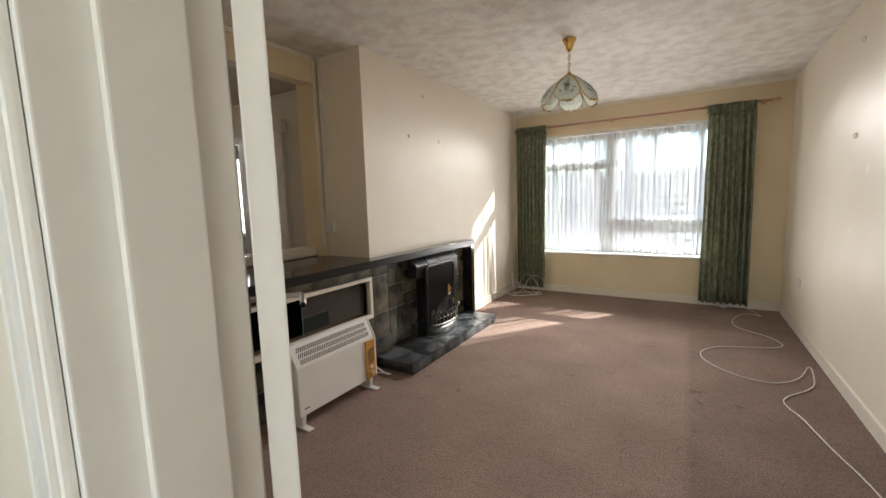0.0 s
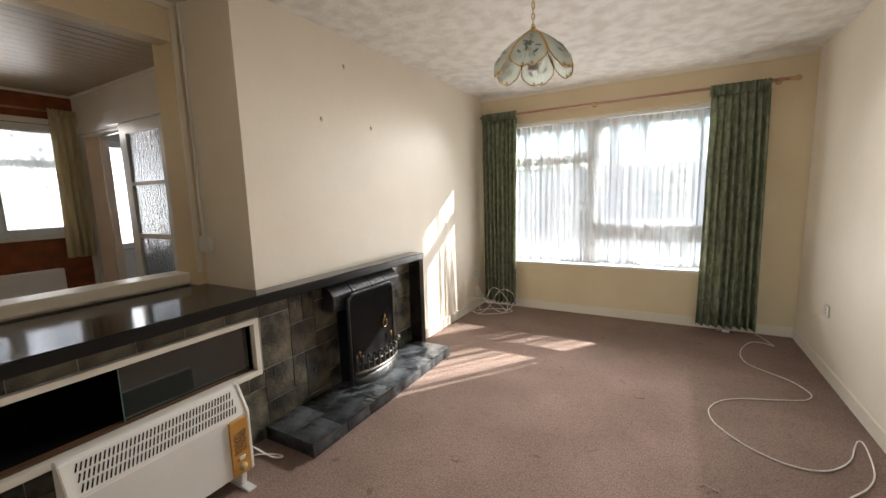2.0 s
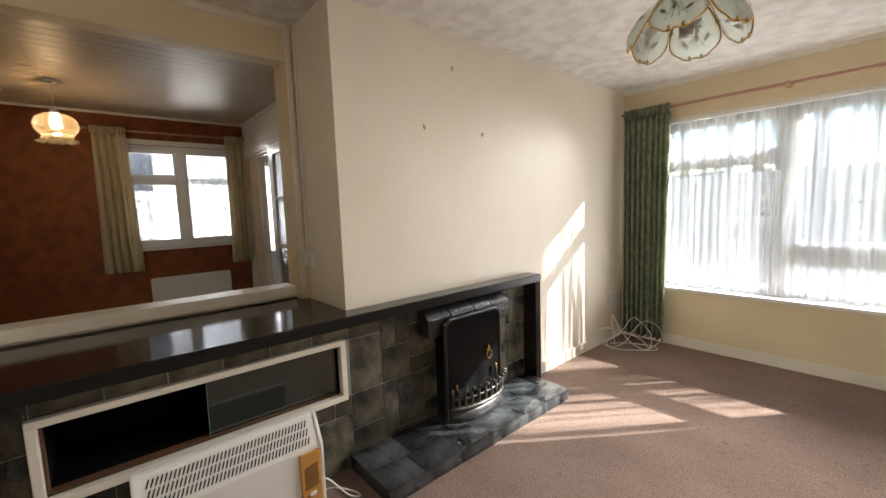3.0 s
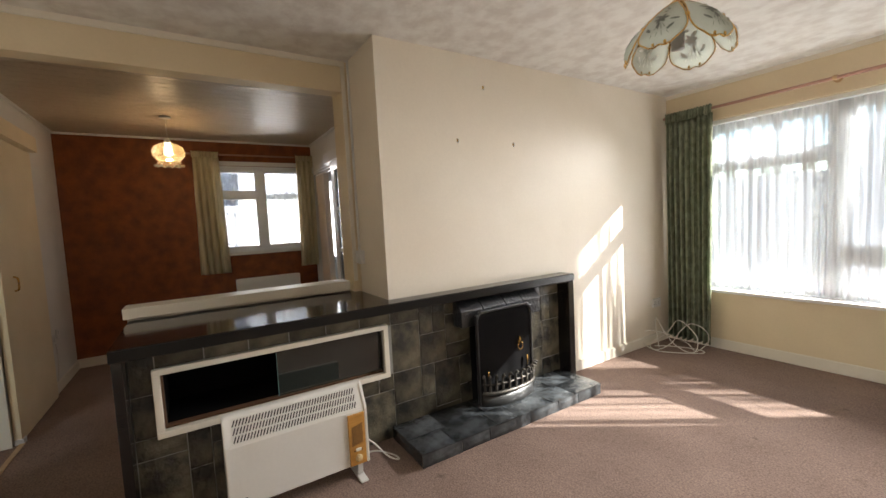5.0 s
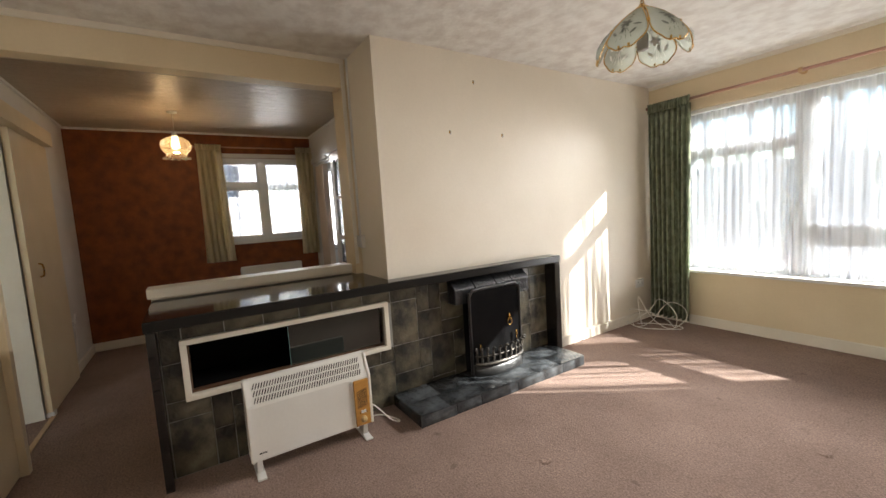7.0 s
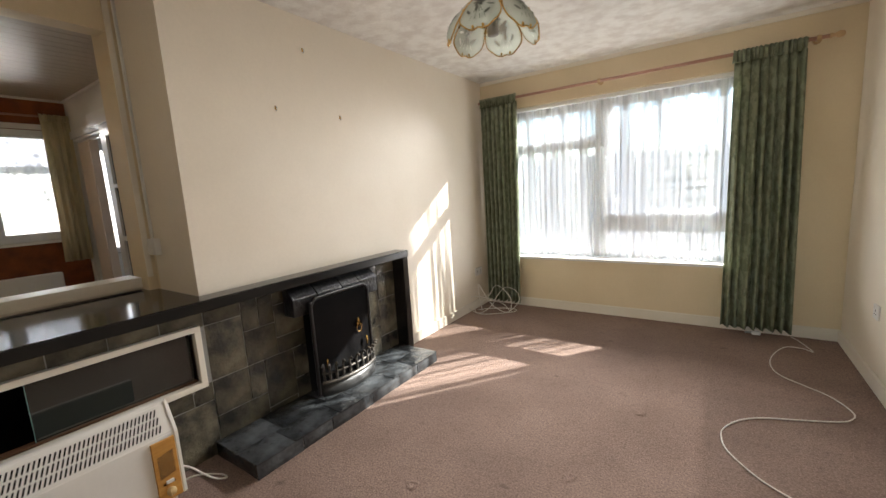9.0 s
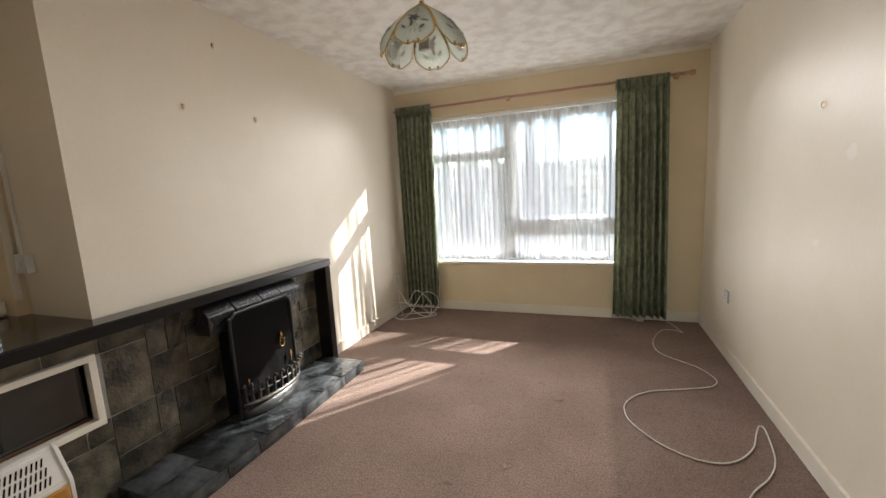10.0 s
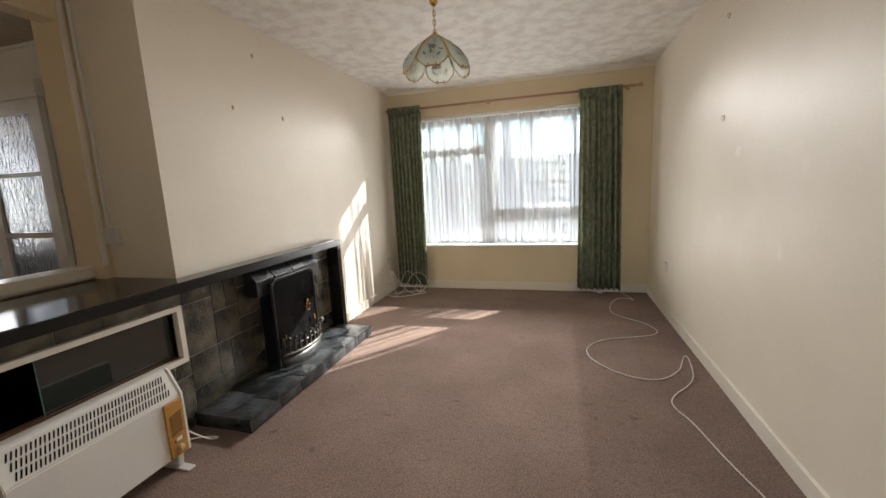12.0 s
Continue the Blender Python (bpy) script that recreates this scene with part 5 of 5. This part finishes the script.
part("closing_post", boxes((-4.868, -4.842, 3.085, 3.155, 0.012, KZ - 0.037), bevel=0.003), VINYL, fd)
bd = thing("door_5", (-5.45, 3.7, 0), "white back door with a tall frosted pane", "door")
bd["kind"] = "structure"
part("frame", boxes((-5.50, -5.44, 3.25, 3.32, 0, 2.05), (-5.50, -5.44, 4.08, 4.15, 0, 2.05), (-5.50, -5.44, 3.32, 4.08, 1.99, 2.05), (-5.50, -5.44, 3.32, 4.08, 0.80, 0.92), (-5.50, -5.44, 3.32, 4.08, 0.0, 0.1), bevel=0.004), UPVC, bd)
part("panel", boxes((-5.48, -5.46, 3.32, 4.08, 0.1, 0.80)), UPVC, bd)
part("rail", boxes((-5.44, -5.425, 3.33, 4.07, 0.845, 0.86), bevel=0.003), STEEL, bd)
fp2 = part("pane", boxes((-5.473, -5.467, 3.32, 4.08, 0.92, 1.99)), FROST, bd, "frosted glass")
fp2.visible_shadow = False

# ---- slates, laid last ----
rt = random.Random(17)
nY, nZ = 28, 8
dy, dz = (4.12 - 1.335) / nY, 0.813 / nZ
free = [[True] * nZ for _ in range(nY)]
for i in range(nY):
    for j in range(nZ):
        y, z = 1.335 + (i + 0.5) * dy, (j + 0.5) * dz
        if (CY0 - 0.03 < y < CY1 + 0.03 and CZ0 - 0.03 < z < CZ1 + 0.02) or (FY0 - 0.01 < y < FY1 + 0.01 and z < FZ1):
            free[i][j] = False
SIZES = [(3, 3), (3, 2), (2, 2), (2, 3), (3, 2), (2, 1), (1, 2), (2, 3)]
GAP = 0.005
MESHES = {}


def slate(w, h, d, mat=SLATE):
    """A slate of that size with a riven, chipped face, lying in the yz plane."""
    key = (round(w, 3), round(h, 3), mat.name, rt.randrange(3))
    if key not in MESHES:
        bm = bmesh.new()
        n, m = 3, 3
        g = [[bm.verts.new((d + rt.uniform(-0.0025, 0.0025) - (0.0035 if i in (0, n) or j in (0, m) else 0), w * i / n + (rt.uniform(-0.003, 0.003) if 0 < i < n else 0), h * j / m)) for i in range(n + 1)] for j in range(m + 1)]
        for j in range(m):
            for i in range(n):
                bm.faces.new((g[j][i], g[j][i + 1], g[j + 1][i + 1], g[j + 1][i]))
        edge = [g[0][i] for i in range(n + 1)] + [g[j][n] for j in range(1, m + 1)] + [g[m][i] for i in range(n - 1, -1, -1)] + [g[j][0] for j in range(m - 1, 0, -1)]
        back = [bm.verts.new((0, v.co.y, v.co.z)) for v in edge]
        for k in range(len(edge)):
            k2 = (k + 1) % len(edge)
            bm.faces.new((edge[k], back[k], back[k2], edge[k2]))
        MESHES[key] = finish(bm, "slate", mat, False)
    return MESHES[key]


def lay(parent, mesh, m):
    ob = new("slate", mesh)
    ob.parent = parent
    ob.matrix_parent_inverse = Matrix.Translation(-PLACE[parent])
    ob.matrix_basis = m
    return ob


for j in range(nZ):
    for i in range(nY):
        if not free[i][j]:
            continue
        opts = SIZES[:]
        rt.shuffle(opts)
        for w, h in opts + [(1, 1)]:
            if i + w <= nY and j + h <= nZ and all(free[a][b] for a in range(i, i + w) for b in range(j, j + h)):
                break
        for a in range(i, i + w):
            for b in range(j, j + h):
                free[a][b] = False
        lay(fp, slate(w * dy - GAP, h * dz - GAP, 0.012 + 0.003 * rt.randrange(3) / 2), Matrix.Translation((TX - 0.0185, 1.335 + i * dy + GAP / 2, j * dz + GAP / 2 + 0.001)))

hearth = thing("hearth", (-1.8, 3.35, 0), "raised slate hearth slab on the carpet", "hearth")
HX0, HX1, HYa, HYb, HZ = TX + 0.004, -1.632, 2.602, 4.103, 0.075
part("bed", boxes((HX0, HX1, HYa, HYb, 0, HZ)), MORTAR, hearth)
for row, (xa, xb) in enumerate(((HX0, -1.80), (-1.80, HX1 + 0.012))):
    y = HYa - 0.01
    while y < HYb:
        w = min(rt.choice((0.17, 0.22, 0.26, 0.31)), HYb + 0.01 - y)
        if HYb + 0.01 - y - w < 0.1:
            w = HYb + 0.01 - y
        lay(hearth, slate(w - GAP, abs(xb - xa) - GAP, 0.011, HEARTHSLATE), Matrix.Translation((xb - GAP / 2, y + GAP / 2, HZ)) @ Matrix(((0, 0, -1, 0), (0, 1, 0, 0), (1, 0, 0, 0), (0, 0, 0, 1))))
        y += w
y = HYa - 0.01
while y < HYb:
    w = min(rt.choice((0.2, 0.27, 0.33)), HYb + 0.01 - y)
    if HYb + 0.01 - y - w < 0.1:
        w = HYb + 0.01 - y
    lay(hearth, slate(w - GAP, HZ - GAP, 0.011, HEARTHSLATE), Matrix.Translation((HX1, y + GAP / 2, GAP / 2)))
    y += w
lay(hearth, slate(HX1 - HX0, HZ - GAP, 0.009, HEARTHSLATE), Matrix.Translation((HX0, HYa, GAP / 2)) @ Matrix.Rotation(-math.pi / 2, 4, "Z"))
lay(hearth, slate(HX1 - HX0, HZ - GAP, 0.009, HEARTHSLATE), Matrix.Translation((HX1, HYb, GAP / 2)) @ Matrix.Rotation(math.pi / 2, 4, "Z"))
